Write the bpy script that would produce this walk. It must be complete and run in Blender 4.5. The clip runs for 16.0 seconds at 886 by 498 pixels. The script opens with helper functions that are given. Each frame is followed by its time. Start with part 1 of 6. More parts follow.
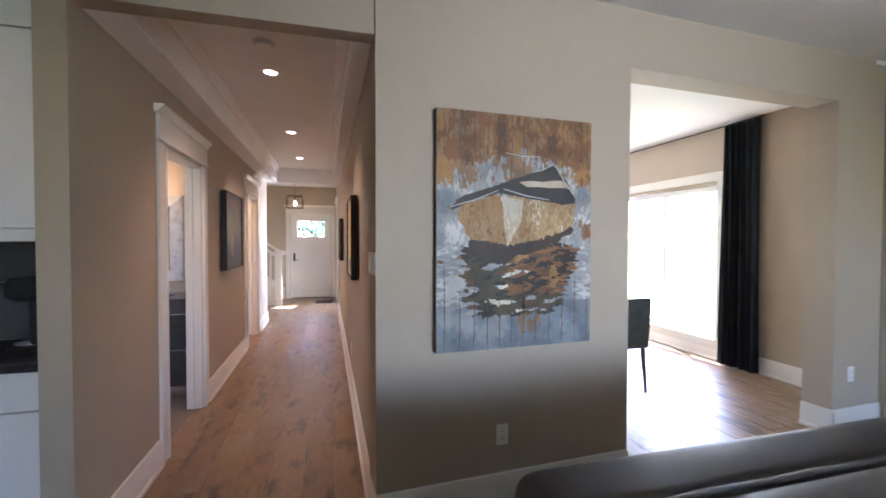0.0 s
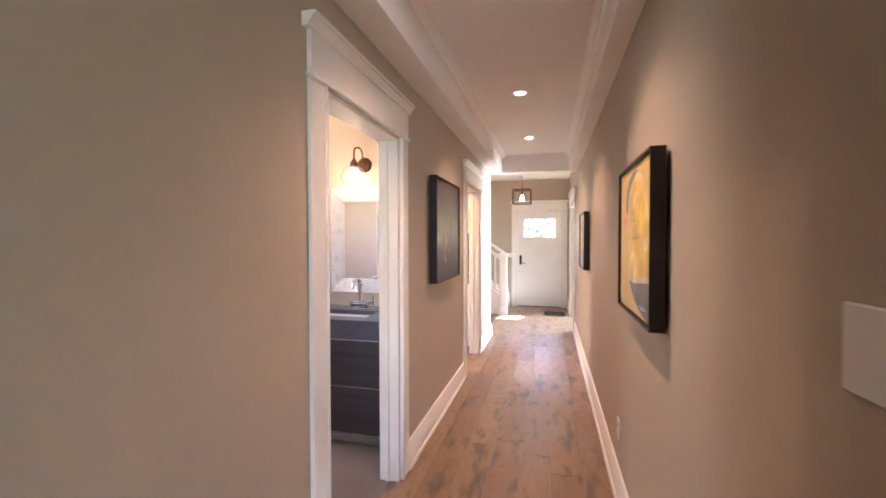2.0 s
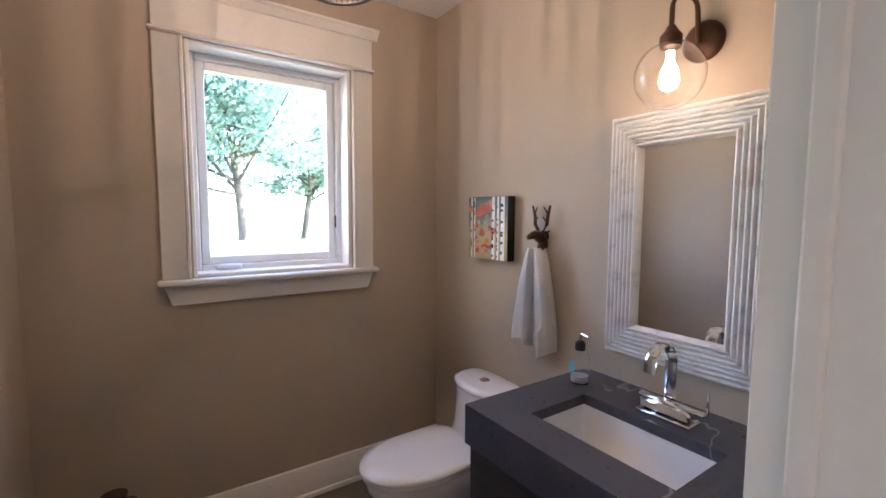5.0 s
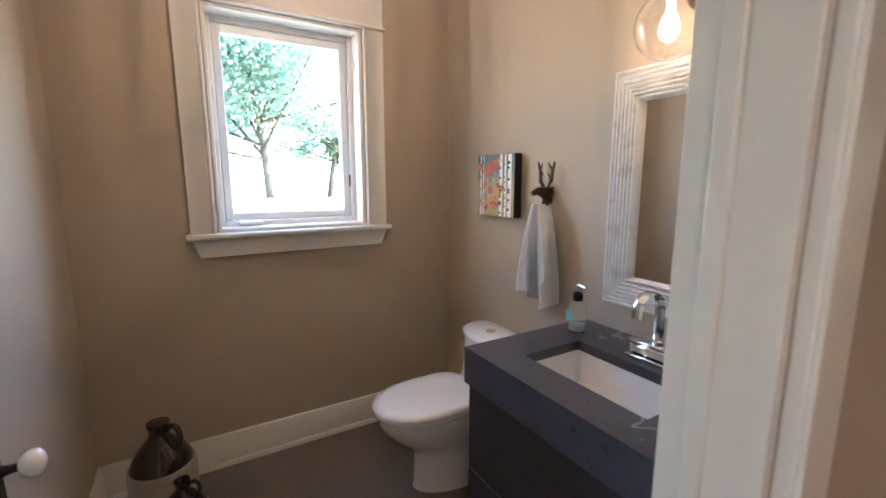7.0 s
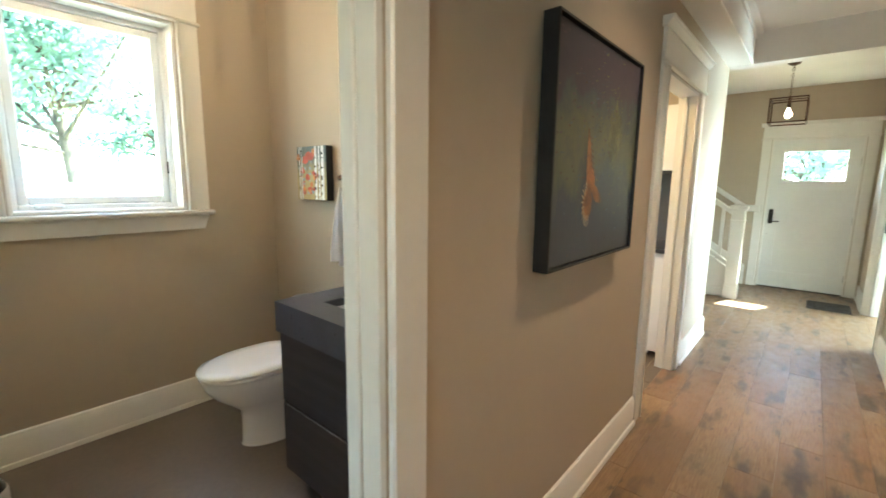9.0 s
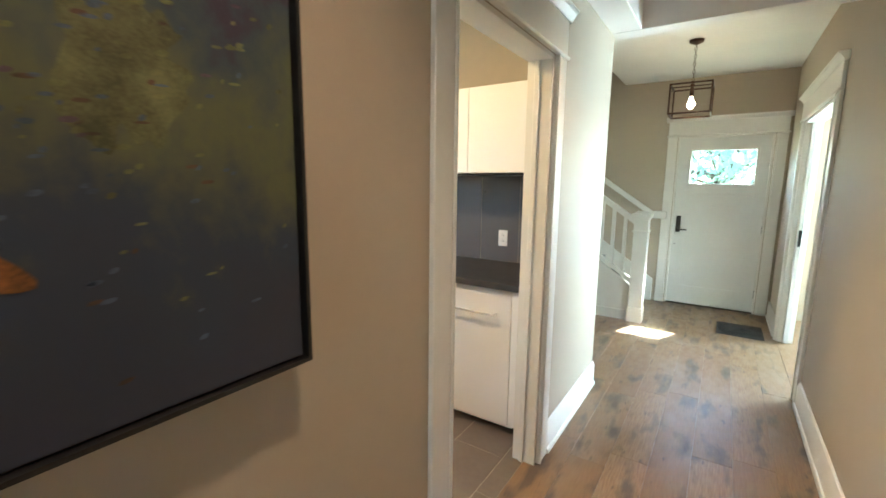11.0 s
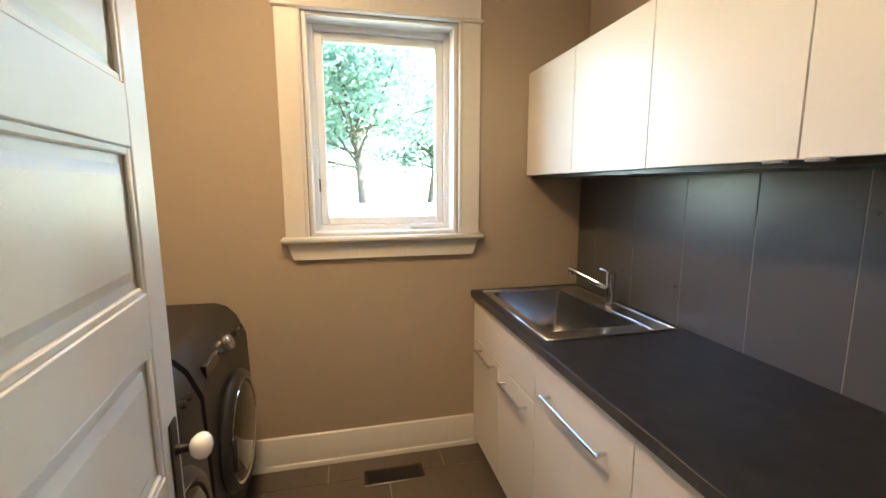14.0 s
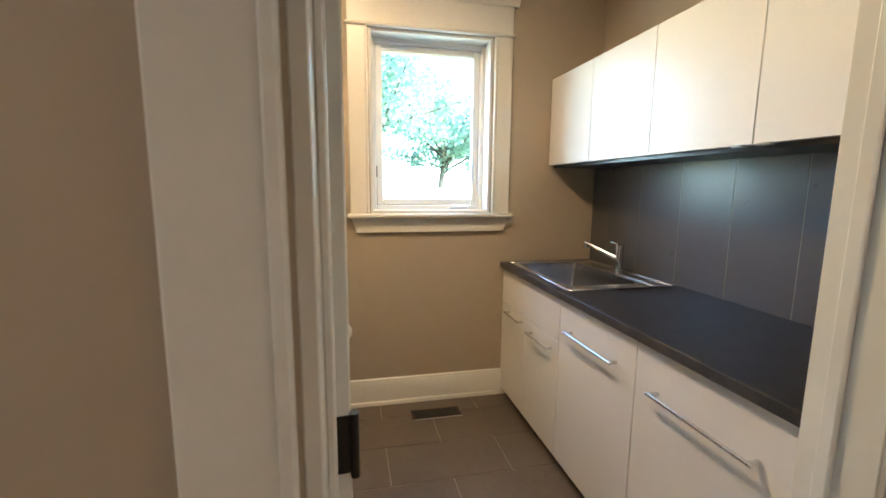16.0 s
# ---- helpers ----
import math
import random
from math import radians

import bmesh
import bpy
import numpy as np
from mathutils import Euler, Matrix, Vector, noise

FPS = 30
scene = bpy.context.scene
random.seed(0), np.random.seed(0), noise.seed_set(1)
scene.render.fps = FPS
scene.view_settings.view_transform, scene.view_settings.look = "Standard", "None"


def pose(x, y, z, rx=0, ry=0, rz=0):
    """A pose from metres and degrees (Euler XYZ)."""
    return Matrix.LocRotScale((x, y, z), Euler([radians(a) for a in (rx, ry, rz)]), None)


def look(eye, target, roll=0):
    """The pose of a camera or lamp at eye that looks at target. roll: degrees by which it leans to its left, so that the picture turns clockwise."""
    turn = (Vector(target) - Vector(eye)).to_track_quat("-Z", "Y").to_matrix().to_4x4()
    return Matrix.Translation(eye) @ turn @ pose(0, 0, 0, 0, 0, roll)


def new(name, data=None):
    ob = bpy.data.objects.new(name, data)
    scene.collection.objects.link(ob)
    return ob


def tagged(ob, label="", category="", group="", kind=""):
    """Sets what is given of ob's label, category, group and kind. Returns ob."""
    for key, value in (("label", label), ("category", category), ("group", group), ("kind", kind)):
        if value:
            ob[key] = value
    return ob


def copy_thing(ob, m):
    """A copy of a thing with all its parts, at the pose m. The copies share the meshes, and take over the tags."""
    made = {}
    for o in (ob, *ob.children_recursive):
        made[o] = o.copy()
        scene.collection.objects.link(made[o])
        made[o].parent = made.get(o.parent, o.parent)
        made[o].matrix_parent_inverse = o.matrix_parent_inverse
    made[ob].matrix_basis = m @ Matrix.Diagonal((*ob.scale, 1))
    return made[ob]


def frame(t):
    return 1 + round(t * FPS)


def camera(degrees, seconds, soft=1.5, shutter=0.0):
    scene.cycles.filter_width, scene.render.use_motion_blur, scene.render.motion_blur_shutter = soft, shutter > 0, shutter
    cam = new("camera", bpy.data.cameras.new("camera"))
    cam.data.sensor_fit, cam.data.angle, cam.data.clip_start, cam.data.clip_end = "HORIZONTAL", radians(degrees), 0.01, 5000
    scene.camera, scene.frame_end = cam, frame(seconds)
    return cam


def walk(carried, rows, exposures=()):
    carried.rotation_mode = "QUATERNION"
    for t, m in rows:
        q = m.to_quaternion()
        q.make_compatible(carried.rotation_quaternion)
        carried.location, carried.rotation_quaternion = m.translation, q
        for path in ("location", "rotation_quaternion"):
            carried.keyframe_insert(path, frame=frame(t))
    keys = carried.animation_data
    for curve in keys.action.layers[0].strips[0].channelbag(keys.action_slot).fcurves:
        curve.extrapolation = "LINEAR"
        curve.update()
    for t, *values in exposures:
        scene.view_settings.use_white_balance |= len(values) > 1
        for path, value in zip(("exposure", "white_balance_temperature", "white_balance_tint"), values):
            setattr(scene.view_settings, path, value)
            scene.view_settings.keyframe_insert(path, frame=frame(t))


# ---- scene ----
cam = camera(92.3, 16.0, soft=1.65, shutter=0.2)
PATH = [
    (0, (0.084, 0.145, 1.448), (0.61, 2.074, 1.404), 0.1),
    (0.5, (0.062, 0.511, 1.449), (0.348, 2.49, 1.416), 0.1),
    (1, (0.052, 0.908, 1.457), (0.104, 2.907, 1.409), -0.2),
    (1.5, (0.009, 1.338, 1.454), (-0.214, 3.325, 1.406), -0.2),
    (2, (-0.072, 1.788, 1.465), (-0.559, 3.727, 1.419), -0.1),
    (2.5, (-0.192, 2.244, 1.472), (-0.942, 4.097, 1.415), -0.5),
    (3, (-0.35, 2.702, 1.472), (-1.371, 4.42, 1.414), -0.3),
    (3.5, (-0.497, 3.099, 1.495), (-1.75, 4.657, 1.435), -0.3),
    (4, (-0.641, 3.366, 1.52), (-2.112, 4.721, 1.475), 0.0),
    (4.5, (-0.825, 3.566, 1.532), (-2.429, 4.757, 1.444), -0.2),
    (4.7, (-0.881, 3.622, 1.537), (-2.512, 4.772, 1.421), -0.1),
    (6.8, (-0.845, 3.671, 1.51), (-2.537, 4.688, 1.187), 0.1),
    (7, (-0.765, 3.664, 1.503), (-2.465, 4.668, 1.179), -0.0),
    (7.5, (-0.586, 3.574, 1.48), (-2.28, 4.588, 1.16), 0.2),
    (8, (-0.436, 3.504, 1.449), (-2.1, 4.568, 1.134), 0.5),
    (8.5, (-0.328, 3.487, 1.444), (-1.845, 4.751, 1.128), 0.6),
    (9, (-0.258, 3.592, 1.422), (-1.548, 5.089, 1.115), 0.7),
    (9.5, (-0.21, 3.872, 1.427), (-1.299, 5.521, 1.12), 0.6),
    (9.7, (-0.2, 4.028, 1.431), (-1.239, 5.71, 1.126), 0.6),
    (11.8, (-0.347, 5.856, 1.497), (-1.566, 7.41, 1.185), 0.9),
    (12, (-0.415, 6.03, 1.479), (-1.776, 7.465, 1.185), 0.4),
    (12.5, (-0.584, 6.324, 1.506), (-2.201, 7.463, 1.209), 0.1),
    (13, (-0.761, 6.512, 1.5), (-2.544, 7.369, 1.208), 0.0),
    (13.5, (-0.891, 6.589, 1.486), (-2.772, 7.207, 1.199), 0.1),
    (14, (-0.902, 6.616, 1.491), (-2.829, 7.063, 1.199), -0.1),
    (14.5, (-0.811, 6.614, 1.479), (-2.758, 6.958, 1.181), -0.2),
    (15, (-0.693, 6.569, 1.444), (-2.645, 6.893, 1.15), 0.0),
    (15.5, (-0.591, 6.475, 1.423), (-2.542, 6.803, 1.133), 0.2),
    (16, (-0.498, 6.327, 1.404), (-2.431, 6.75, 1.115), 0.5),
]
EXPOSURES = [(0, 4.68, 5850, 25), (1.2, 5.2, 6350, 28), (1.8, 5.38, 6150, 27), (2.5, 5.25, 5850, 18), (3.7, 4.62, 5550, 15), (4.7, 4.15, 5550, 18), (7, 4.35, 5650, 12), (8, 4.68, 5950, 3), (9, 4.9, 5850, -7), (12, 4.4, 5400, -7), (13, 4.1, 5750, 1), (14.5, 4.1, 5850, 1), (16, 4.15, 5350, -3)]
walk(cam, [(t, look(eye, target, roll)) for t, eye, target, roll in PATH], EXPOSURES)

# ---- world, sun and large lights ----
SUN = Vector((-0.6, -1.45, -1.7)).normalized()
sky_world = bpy.data.worlds.new("daylight")
scene.world = sky_world
sky_world.use_nodes = True
wn = sky_world.node_tree.nodes
sky = wn.new("ShaderNodeTexSky")
sky.sky_type, sky.sun_disc = "NISHITA", False
sky.sun_elevation = math.asin(-SUN.z)
sky.sun_rotation = math.atan2(-SUN.x, -SUN.y)
wn["Background"].inputs["Strength"].default_value = 0.15
sky_world.node_tree.links.new(sky.outputs[0], wn["Background"].inputs["Color"])


def lamp(name, kind, at, energy, colour, target=None, **more):
    data = bpy.data.lights.new(name, kind)
    data.energy, data.color = energy, colour
    if kind == "AREA":
        data.shape = more.get("shape", "RECTANGLE")
        data.size, data.size_y = more.get("size", 1), more.get("size_y", more.get("size", 1))
        data.spread = more.get("spread", math.pi)
    elif kind == "SPOT":
        data.spot_size, data.spot_blend, data.shadow_soft_size = radians(more.get("cone", 110)), 1.0, 0.05
    elif kind == "SUN":
        data.angle = radians(0.5)
    else:
        data.shadow_soft_size = more.get("size", 0.03)
    ob = new(name, data)
    ob.matrix_world = look(at, target) if target is not None else Matrix.Translation(at)
    return ob


WARM, DAY, BULB = (1.0, 0.72, 0.48), (0.82, 0.92, 1.0), (1.0, 0.62, 0.33)
lamp("sun_lamp", "SUN", (20, 40, 50), 3.4, (1.0, 0.94, 0.84), Vector((20, 40, 50)) + SUN)
lamp("bath_window_light", "AREA", (-3.25, 4.155, 1.775), 0.25, DAY, (-1, 4.155, 1.5), size=0.66, size_y=0.96)
lamp("laundry_window_light", "AREA", (-3.25, 6.83, 1.775), 0.3, DAY, (-1, 6.83, 1.5), size=0.66, size_y=0.96)
lamp("dining_window_light", "AREA", (4.62, 5.6, 1.2), 1.7, DAY, (1, 5.6, 1.0), size=2.6, size_y=1.8)
lamp("front_room_window_light", "AREA", (2.4, 11.12, 1.1), 14, DAY, (0.2, 8.3, 2.1), size=1.2, size_y=0.9)
# narrow fill added to brighten the boat wall, set in an unseen window
lamp("living_window_light", "AREA", (2.2, -3.97, 1.8), 0.8, (0.82, 0.93, 1.0), (1.75, 2.2, 2.4), size=1.8, size_y=1.5, spread=radians(52))
for y in (3.64, 5.52, 7.18):
    lamp("downlight_lamp", "SPOT", (-0.325, y, 2.69), 3.1, (1.0, 0.64, 0.43), (-0.325, y, 0), cone=108)
lamp("foyer_bulb_lamp", "POINT", (-0.56, 9.65, 2.2), .2, BULB, size=0.03)
lamp("bath_pendant_lamp", "POINT", (-2.25, 4.15, 2.45), 1.0, (1.0, 0.66, 0.42), size=0.005)
lamp("sconce_lamp", "POINT", (-1.615, 4.97, 1.95), .13, BULB, size=0.03)
lamp("laundry_ceiling_lamp", "AREA", (-2.05, 6.31, 2.68), 2.2, (1.0, 0.60, 0.29), (-2.05, 6.31, 0), size=0.32, shape="DISK")
lamp("kitchen_downlight_lamp", "SPOT", (-1.5, 1.6, 2.78), 0.45, WARM, (-1.5, 1.9, 0), cone=120)


# ---- materials ----
def mat(name, colour, rough=0.5, metal=0.0, var=0.06, scale=8.0, bump=0.0, bump_scale=60.0, spec=0.5, coat=0.0, stretch=(1, 1, 1), second=None, edge=(0.4, 0.6), fine=None):
    """Paint-like material: base colour varied at two scales, or mixed with a second colour by noise, with fine bump."""
    m = bpy.data.materials.new(name)
    m.use_nodes = True
    n, l = m.node_tree.nodes, m.node_tree.links
    b = n["Principled BSDF"]
    b.inputs["Roughness"].default_value, b.inputs["Metallic"].default_value = rough, metal
    b.inputs["Specular IOR Level"].default_value, b.inputs["Coat Weight"].default_value = spec, coat
    geo = n.new("ShaderNodeNewGeometry")
    mp = n.new("ShaderNodeMapping")
    mp.inputs["Scale"].default_value = stretch
    l.new(geo.outputs["Position"], mp.inputs["Vector"])
    big, small = n.new("ShaderNodeTexNoise"), n.new("ShaderNodeTexNoise")
    big.inputs["Scale"].default_value, small.inputs["Scale"].default_value = scale * 0.25, scale * 6
    big.inputs["Detail"].default_value, small.inputs["Detail"].default_value = 4, 3
    for t in (big, small):
        l.new(mp.outputs[0], t.inputs["Vector"])
    mix = n.new("ShaderNodeMix")
    mix.data_type = "RGBA"
    dark, light = [c * (1 - var) for c in colour], [min(1, c * (1 + var)) for c in colour]
    if second:
        dark, light = colour, second
    mix.inputs[6].default_value, mix.inputs[7].default_value = (*dark, 1), (*light, 1)
    ramp = n.new("ShaderNodeMapRange")
    ramp.inputs[1].default_value, ramp.inputs[2].default_value = edge
    add = n.new("ShaderNodeMath")
    add.operation, add.inputs[1].default_value = "MULTIPLY_ADD", 0.25
    l.new(small.outputs[0], add.inputs[0])
    sc = n.new("ShaderNodeMath")
    sc.operation, sc.inputs[1].default_value = "MULTIPLY", 0.75
    l.new(big.outputs[0], sc.inputs[0])
    l.new(sc.outputs[0], add.inputs[2])
    l.new(add.outputs[0], ramp.inputs[0])
    l.new(ramp.outputs[0], mix.inputs[0])
    l.new(mix.outputs[2], b.inputs["Base Color"])
    rr = n.new("ShaderNodeMapRange")
    rr.inputs[3].default_value, rr.inputs[4].default_value = max(0.02, rough - 0.06), min(1, rough + 0.06)
    l.new(small.outputs[0], rr.inputs[0])
    l.new(rr.outputs[0], b.inputs["Roughness"])
    if bump:
        bt, bp = n.new("ShaderNodeTexNoise"), n.new("ShaderNodeBump")
        bt.inputs["Scale"].default_value, bt.inputs["Detail"].default_value = bump_scale, 4
        bp.inputs["Strength"].default_value, bp.inputs["Distance"].default_value = bump, 0.004
        l.new(mp.outputs[0], bt.inputs["Vector"])
        l.new(bt.outputs[0], bp.inputs["Height"])
        l.new(bp.outputs[0], b.inputs["Normal"])
    return m


def glow(name, colour, strength):
    m = bpy.data.materials.new(name)
    m.use_nodes = True
    b = m.node_tree.nodes["Principled BSDF"]
    b.inputs["Base Color"].default_value = (*colour, 1)
    b.inputs["Emission Color"].default_value, b.inputs["Emission Strength"].default_value = (*colour, 1), strength
    return m


def glass(name, colour=(1, 1, 1), rough=0.0, ior=1.45):
    m = bpy.data.materials.new(name)
    m.use_nodes = True
    b = m.node_tree.nodes["Principled BSDF"]
    b.inputs["Base Color"].default_value, b.inputs["Roughness"].default_value = (*colour, 1), rough
    b.inputs["Transmission Weight"].default_value, b.inputs["IOR"].default_value = 1.0, ior
    return m


def plank_mat(name, island=False):
    """Distressed hand-scraped oak: tan boards, dark scorched patches, fine grain along the boards (y)."""
    m = bpy.data.materials.new(name)
    m.use_nodes = True
    n, l = m.node_tree.nodes, m.node_tree.links
    b = n["Principled BSDF"]
    geo, info = n.new("ShaderNodeNewGeometry"), n.new("ShaderNodeObjectInfo")
    rnd = geo.outputs["Random Per Island"] if island else info.outputs["Random"]
    off = n.new("ShaderNodeVectorMath")
    off.operation = "MULTIPLY_ADD"
    off.inputs[1].default_value = (0, 37, 11)
    l.new(rnd, off.inputs[0])
    l.new(geo.outputs["Position"], off.inputs[2])

    def noise_at(scale, stretch, detail=4.0):
        mp, t = n.new("ShaderNodeMapping"), n.new("ShaderNodeTexNoise")
        mp.inputs["Scale"].default_value = stretch
        t.inputs["Scale"].default_value, t.inputs["Detail"].default_value = scale, detail
        l.new(off.outputs[0], mp.inputs["Vector"])
        l.new(mp.outputs[0], t.inputs["Vector"])
        return t.outputs[0]

    def ranged(v, a, z, lo=0.0, hi=1.0):
        r = n.new("ShaderNodeMapRange")
        for i, x in ((1, a), (2, z), (3, lo), (4, hi)):
            r.inputs[i].default_value = x
        l.new(v, r.inputs[0])
        return r.outputs[0]

    def mixed(f, a, c):
        x = n.new("ShaderNodeMix")
        x.data_type = "RGBA"
        l.new(f, x.inputs[0])
        for k, v in ((6, a), (7, c)):
            if isinstance(v, tuple):
                x.inputs[k].default_value = (*v, 1)
            else:
                l.new(v, x.inputs[k])
        return x.outputs[2]

    tone = mixed(rnd, (0.20, 0.120, 0.058), (0.27, 0.180, 0.094))
    grain = mixed(ranged(noise_at(22, (6, 0.5, 1)), 0.35, 0.75), tone, (0.17, 0.098, 0.048))
    grey = mixed(ranged(noise_at(2.2, (1.5, 0.6, 1)), 0.50, 0.72, 0, 0.6), grain, (0.235, 0.19, 0.135))
    patch = mixed(ranged(noise_at(3.4, (2.7, 0.85, 1), 6), 0.53, 0.67, 0, 0.82), grey, (0.055, 0.040, 0.031))
    knots = ranged(noise_at(11.0, (3.0, 0.8, 1), 3), 0.66, 0.74, 0, 0.75)
    patch = mixed(knots, patch, (0.06, 0.045, 0.035))
    l.new(patch, b.inputs["Base Color"])
    l.new(ranged(noise_at(9, (2, 1, 1)), 0.3, 0.7, 0.30, 0.48), b.inputs["Roughness"])
    bp = n.new("ShaderNodeBump")
    bp.inputs["Strength"].default_value, bp.inputs["Distance"].default_value = 0.25, 0.004
    l.new(noise_at(14, (5, 0.7, 1), 6), bp.inputs["Height"])
    l.new(bp.outputs[0], b.inputs["Normal"])
    return m


def vein_mat(name):
    """Soapstone: charcoal with a few thin white veins."""
    m = mat(name, (0.055, 0.058, 0.072), rough=0.3, var=0.25, scale=10, bump=0.05)
    n, l = m.node_tree.nodes, m.node_tree.links
    b = n["Principled BSDF"]
    old = b.inputs["Base Color"].links[0].from_socket
    geo = n.new("ShaderNodeNewGeometry")
    mp = n.new("ShaderNodeMapping")
    mp.inputs["Rotation"].default_value, mp.inputs["Scale"].default_value = (0.3, 0.5, 0.9), (1, 0.55, 1)
    l.new(geo.outputs["Position"], mp.inputs["Vector"])
    t = n.new("ShaderNodeTexNoise")
    t.inputs["Scale"].default_value, t.inputs["Detail"].default_value, t.inputs["Roughness"].default_value = 1.15, 5, 0.55
    l.new(mp.outputs[0], t.inputs["Vector"])
    s1 = n.new("ShaderNodeMath")
    s1.operation, s1.inputs[1].default_value = "SUBTRACT", 0.5
    l.new(t.outputs[0], s1.inputs[0])
    s2 = n.new("ShaderNodeMath")
    s2.operation = "ABSOLUTE"
    l.new(s1.outputs[0], s2.inputs[0])
    r = n.new("ShaderNodeMapRange")
    r.inputs[1].default_value, r.inputs[2].default_value, r.inputs[3].default_value, r.inputs[4].default_value = 0, 0.0042, 0.6, 0
    l.new(s2.outputs[0], r.inputs[0])
    x = n.new("ShaderNodeMix")
    x.data_type = "RGBA"
    x.inputs[7].default_value = (0.45, 0.45, 0.47, 1)
    l.new(r.outputs[0], x.inputs[0])
    l.new(old, x.inputs[6])
    l.new(x.outputs[2], b.inputs["Base Color"])
    return m


WALL = mat("greige_wall_paint", (0.455, 0.385, 0.295), rough=0.62, var=0.03, scale=3, bump=0.06, bump_scale=220, spec=0.35)
CEIL = mat("white_ceiling_paint", (0.87, 0.855, 0.835), rough=0.8, var=0.02, bump=0.05, bump_scale=180)
TRIM = mat("white_trim_paint", (0.74, 0.72, 0.67), rough=0.36, var=0.03, scale=6, bump=0.03, bump_scale=90)
DOORW = mat("white_door_paint", (0.72, 0.72, 0.69), rough=0.34, var=0.03, scale=5, bump=0.05, bump_scale=50)
VINYL = mat("white_vinyl", (0.82, 0.83, 0.84), rough=0.3, var=0.02)
PLANK, PLANKS = plank_mat("oak_plank"), plank_mat("oak_planks", True)
TILE = mat("taupe_porcelain_tile", (0.125, 0.10, 0.08), rough=0.42, var=0.16, scale=5, bump=0.05, bump_scale=40)
GROUT = mat("pale_grout", (0.36, 0.32, 0.27), rough=0.9, var=0.1, scale=20)
STONEF = mat("taupe_stone_floor", (0.16, 0.135, 0.115), rough=0.5, var=0.14, scale=6, bump=0.05)
WTILE = mat("graphite_wall_tile", (0.098, 0.098, 0.102), rough=0.3, var=0.05, scale=3)
LAMIN = mat("white_laminate", (0.80, 0.79, 0.77), rough=0.32, var=0.015)
BLACKTOP = mat("black_worktop", (0.022, 0.022, 0.027), rough=0.42, var=0.3, scale=60, bump=0.08, bump_scale=400)
VANITY = mat("espresso_veneer", (0.028, 0.024, 0.025), rough=0.48, var=0.25, scale=14, stretch=(0.3, 1, 6))
SOAPSTONE = vein_mat("soapstone")
CERAMIC = mat("white_ceramic", (0.82, 0.82, 0.82), rough=0.08, var=0.01, coat=0.6)
CHROME = mat("chrome", (0.75, 0.75, 0.76), rough=0.1, metal=1.0, var=0.03)
SINKST = mat("satin_sink_steel", (0.52, 0.52, 0.53), rough=0.22, metal=1.0, var=0.12, scale=18, stretch=(1, 6, 6))
STEEL = mat("brushed_steel", (0.62, 0.62, 0.63), rough=0.27, metal=1.0, var=0.06, scale=30, stretch=(1, 8, 8))
BLACKM = mat("black_metal", (0.018, 0.016, 0.015), rough=0.45, metal=0.4, var=0.2)
BRONZE = mat("oil_rubbed_bronze", (0.085, 0.045, 0.028), rough=0.4, metal=0.8, var=0.3, scale=30)
BLACKF = mat("black_frame_wood", (0.012, 0.011, 0.011), rough=0.4, var=0.3, scale=30)
PORCEL = mat("white_porcelain_knob", (0.85, 0.84, 0.80), rough=0.06, var=0.02, coat=0.8)
MIRRORG = mat("mirror_silver", (0.88, 0.88, 0.88), rough=0.01, metal=1.0, var=0.0)
WASHEDW = mat("whitewashed_wood", (0.58, 0.565, 0.555), rough=0.55, scale=70, second=(0.75, 0.745, 0.735), edge=(0.36, 0.5), bump=0.15, bump_scale=120, stretch=(1, 1, 1))
TOWEL = mat("white_terry", (0.93, 0.92, 0.90), rough=0.95, var=0.05, scale=30, bump=0.25, bump_scale=320)
STONEW = mat("salt_glazed_stoneware", (0.40, 0.35, 0.28), rough=0.35, var=0.12, scale=12, coat=0.4)
BROWNG = mat("brown_glaze", (0.022, 0.012, 0.008), rough=0.12, var=0.3, coat=0.8)
GLASS = glass("clear_glass")
PANE = glass("window_pane", ior=1.05)
THIN = glass("thin_blown_glass", ior=1.07)
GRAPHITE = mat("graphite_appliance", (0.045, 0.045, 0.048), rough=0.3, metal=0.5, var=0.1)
DARKGLASS = mat("dark_door_glass", (0.010, 0.010, 0.011), rough=0.05, var=0.1, coat=0.7)
CURTAIN = mat("charcoal_curtain", (0.022, 0.026, 0.032), rough=0.9, var=0.2, scale=20, bump=0.4, bump_scale=400)
LEATHER = mat("dark_leather", (0.042, 0.034, 0.029), rough=0.58, var=0.3, scale=10, bump=0.22, bump_scale=420)
CHAIRF = mat("grey_chair_fabric", (0.045, 0.05, 0.05), rough=0.85, var=0.2, scale=40, bump=0.4, bump_scale=300)
DARKWOOD = mat("dark_wood", (0.03, 0.021, 0.016), rough=0.4, var=0.25, scale=14)
PLATE = mat("white_plastic_plate", (0.80, 0.79, 0.76), rough=0.3, var=0.01)
BULBG = glow("hot_bulb", (1.0, 0.80, 0.55), 0.7)
LED = glow("downlight_lens", (1.0, 0.93, 0.85), 0.6)
LEAF = mat("leaf", (0.13, 0.20, 0.165), rough=0.5, scale=3, second=(0.20, 0.30, 0.25), edge=(0.35, 0.65))
nt = LEAF.node_tree
glowing = nt.nodes.new("ShaderNodeBsdfTranslucent")
glowing.inputs["Color"].default_value = (0.28, 0.40, 0.32, 1)
blend = nt.nodes.new("ShaderNodeMixShader")
blend.inputs[0].default_value = 0.45
nt.links.new(nt.nodes["Principled BSDF"].outputs[0], blend.inputs[1])
nt.links.new(glowing.outputs[0], blend.inputs[2])
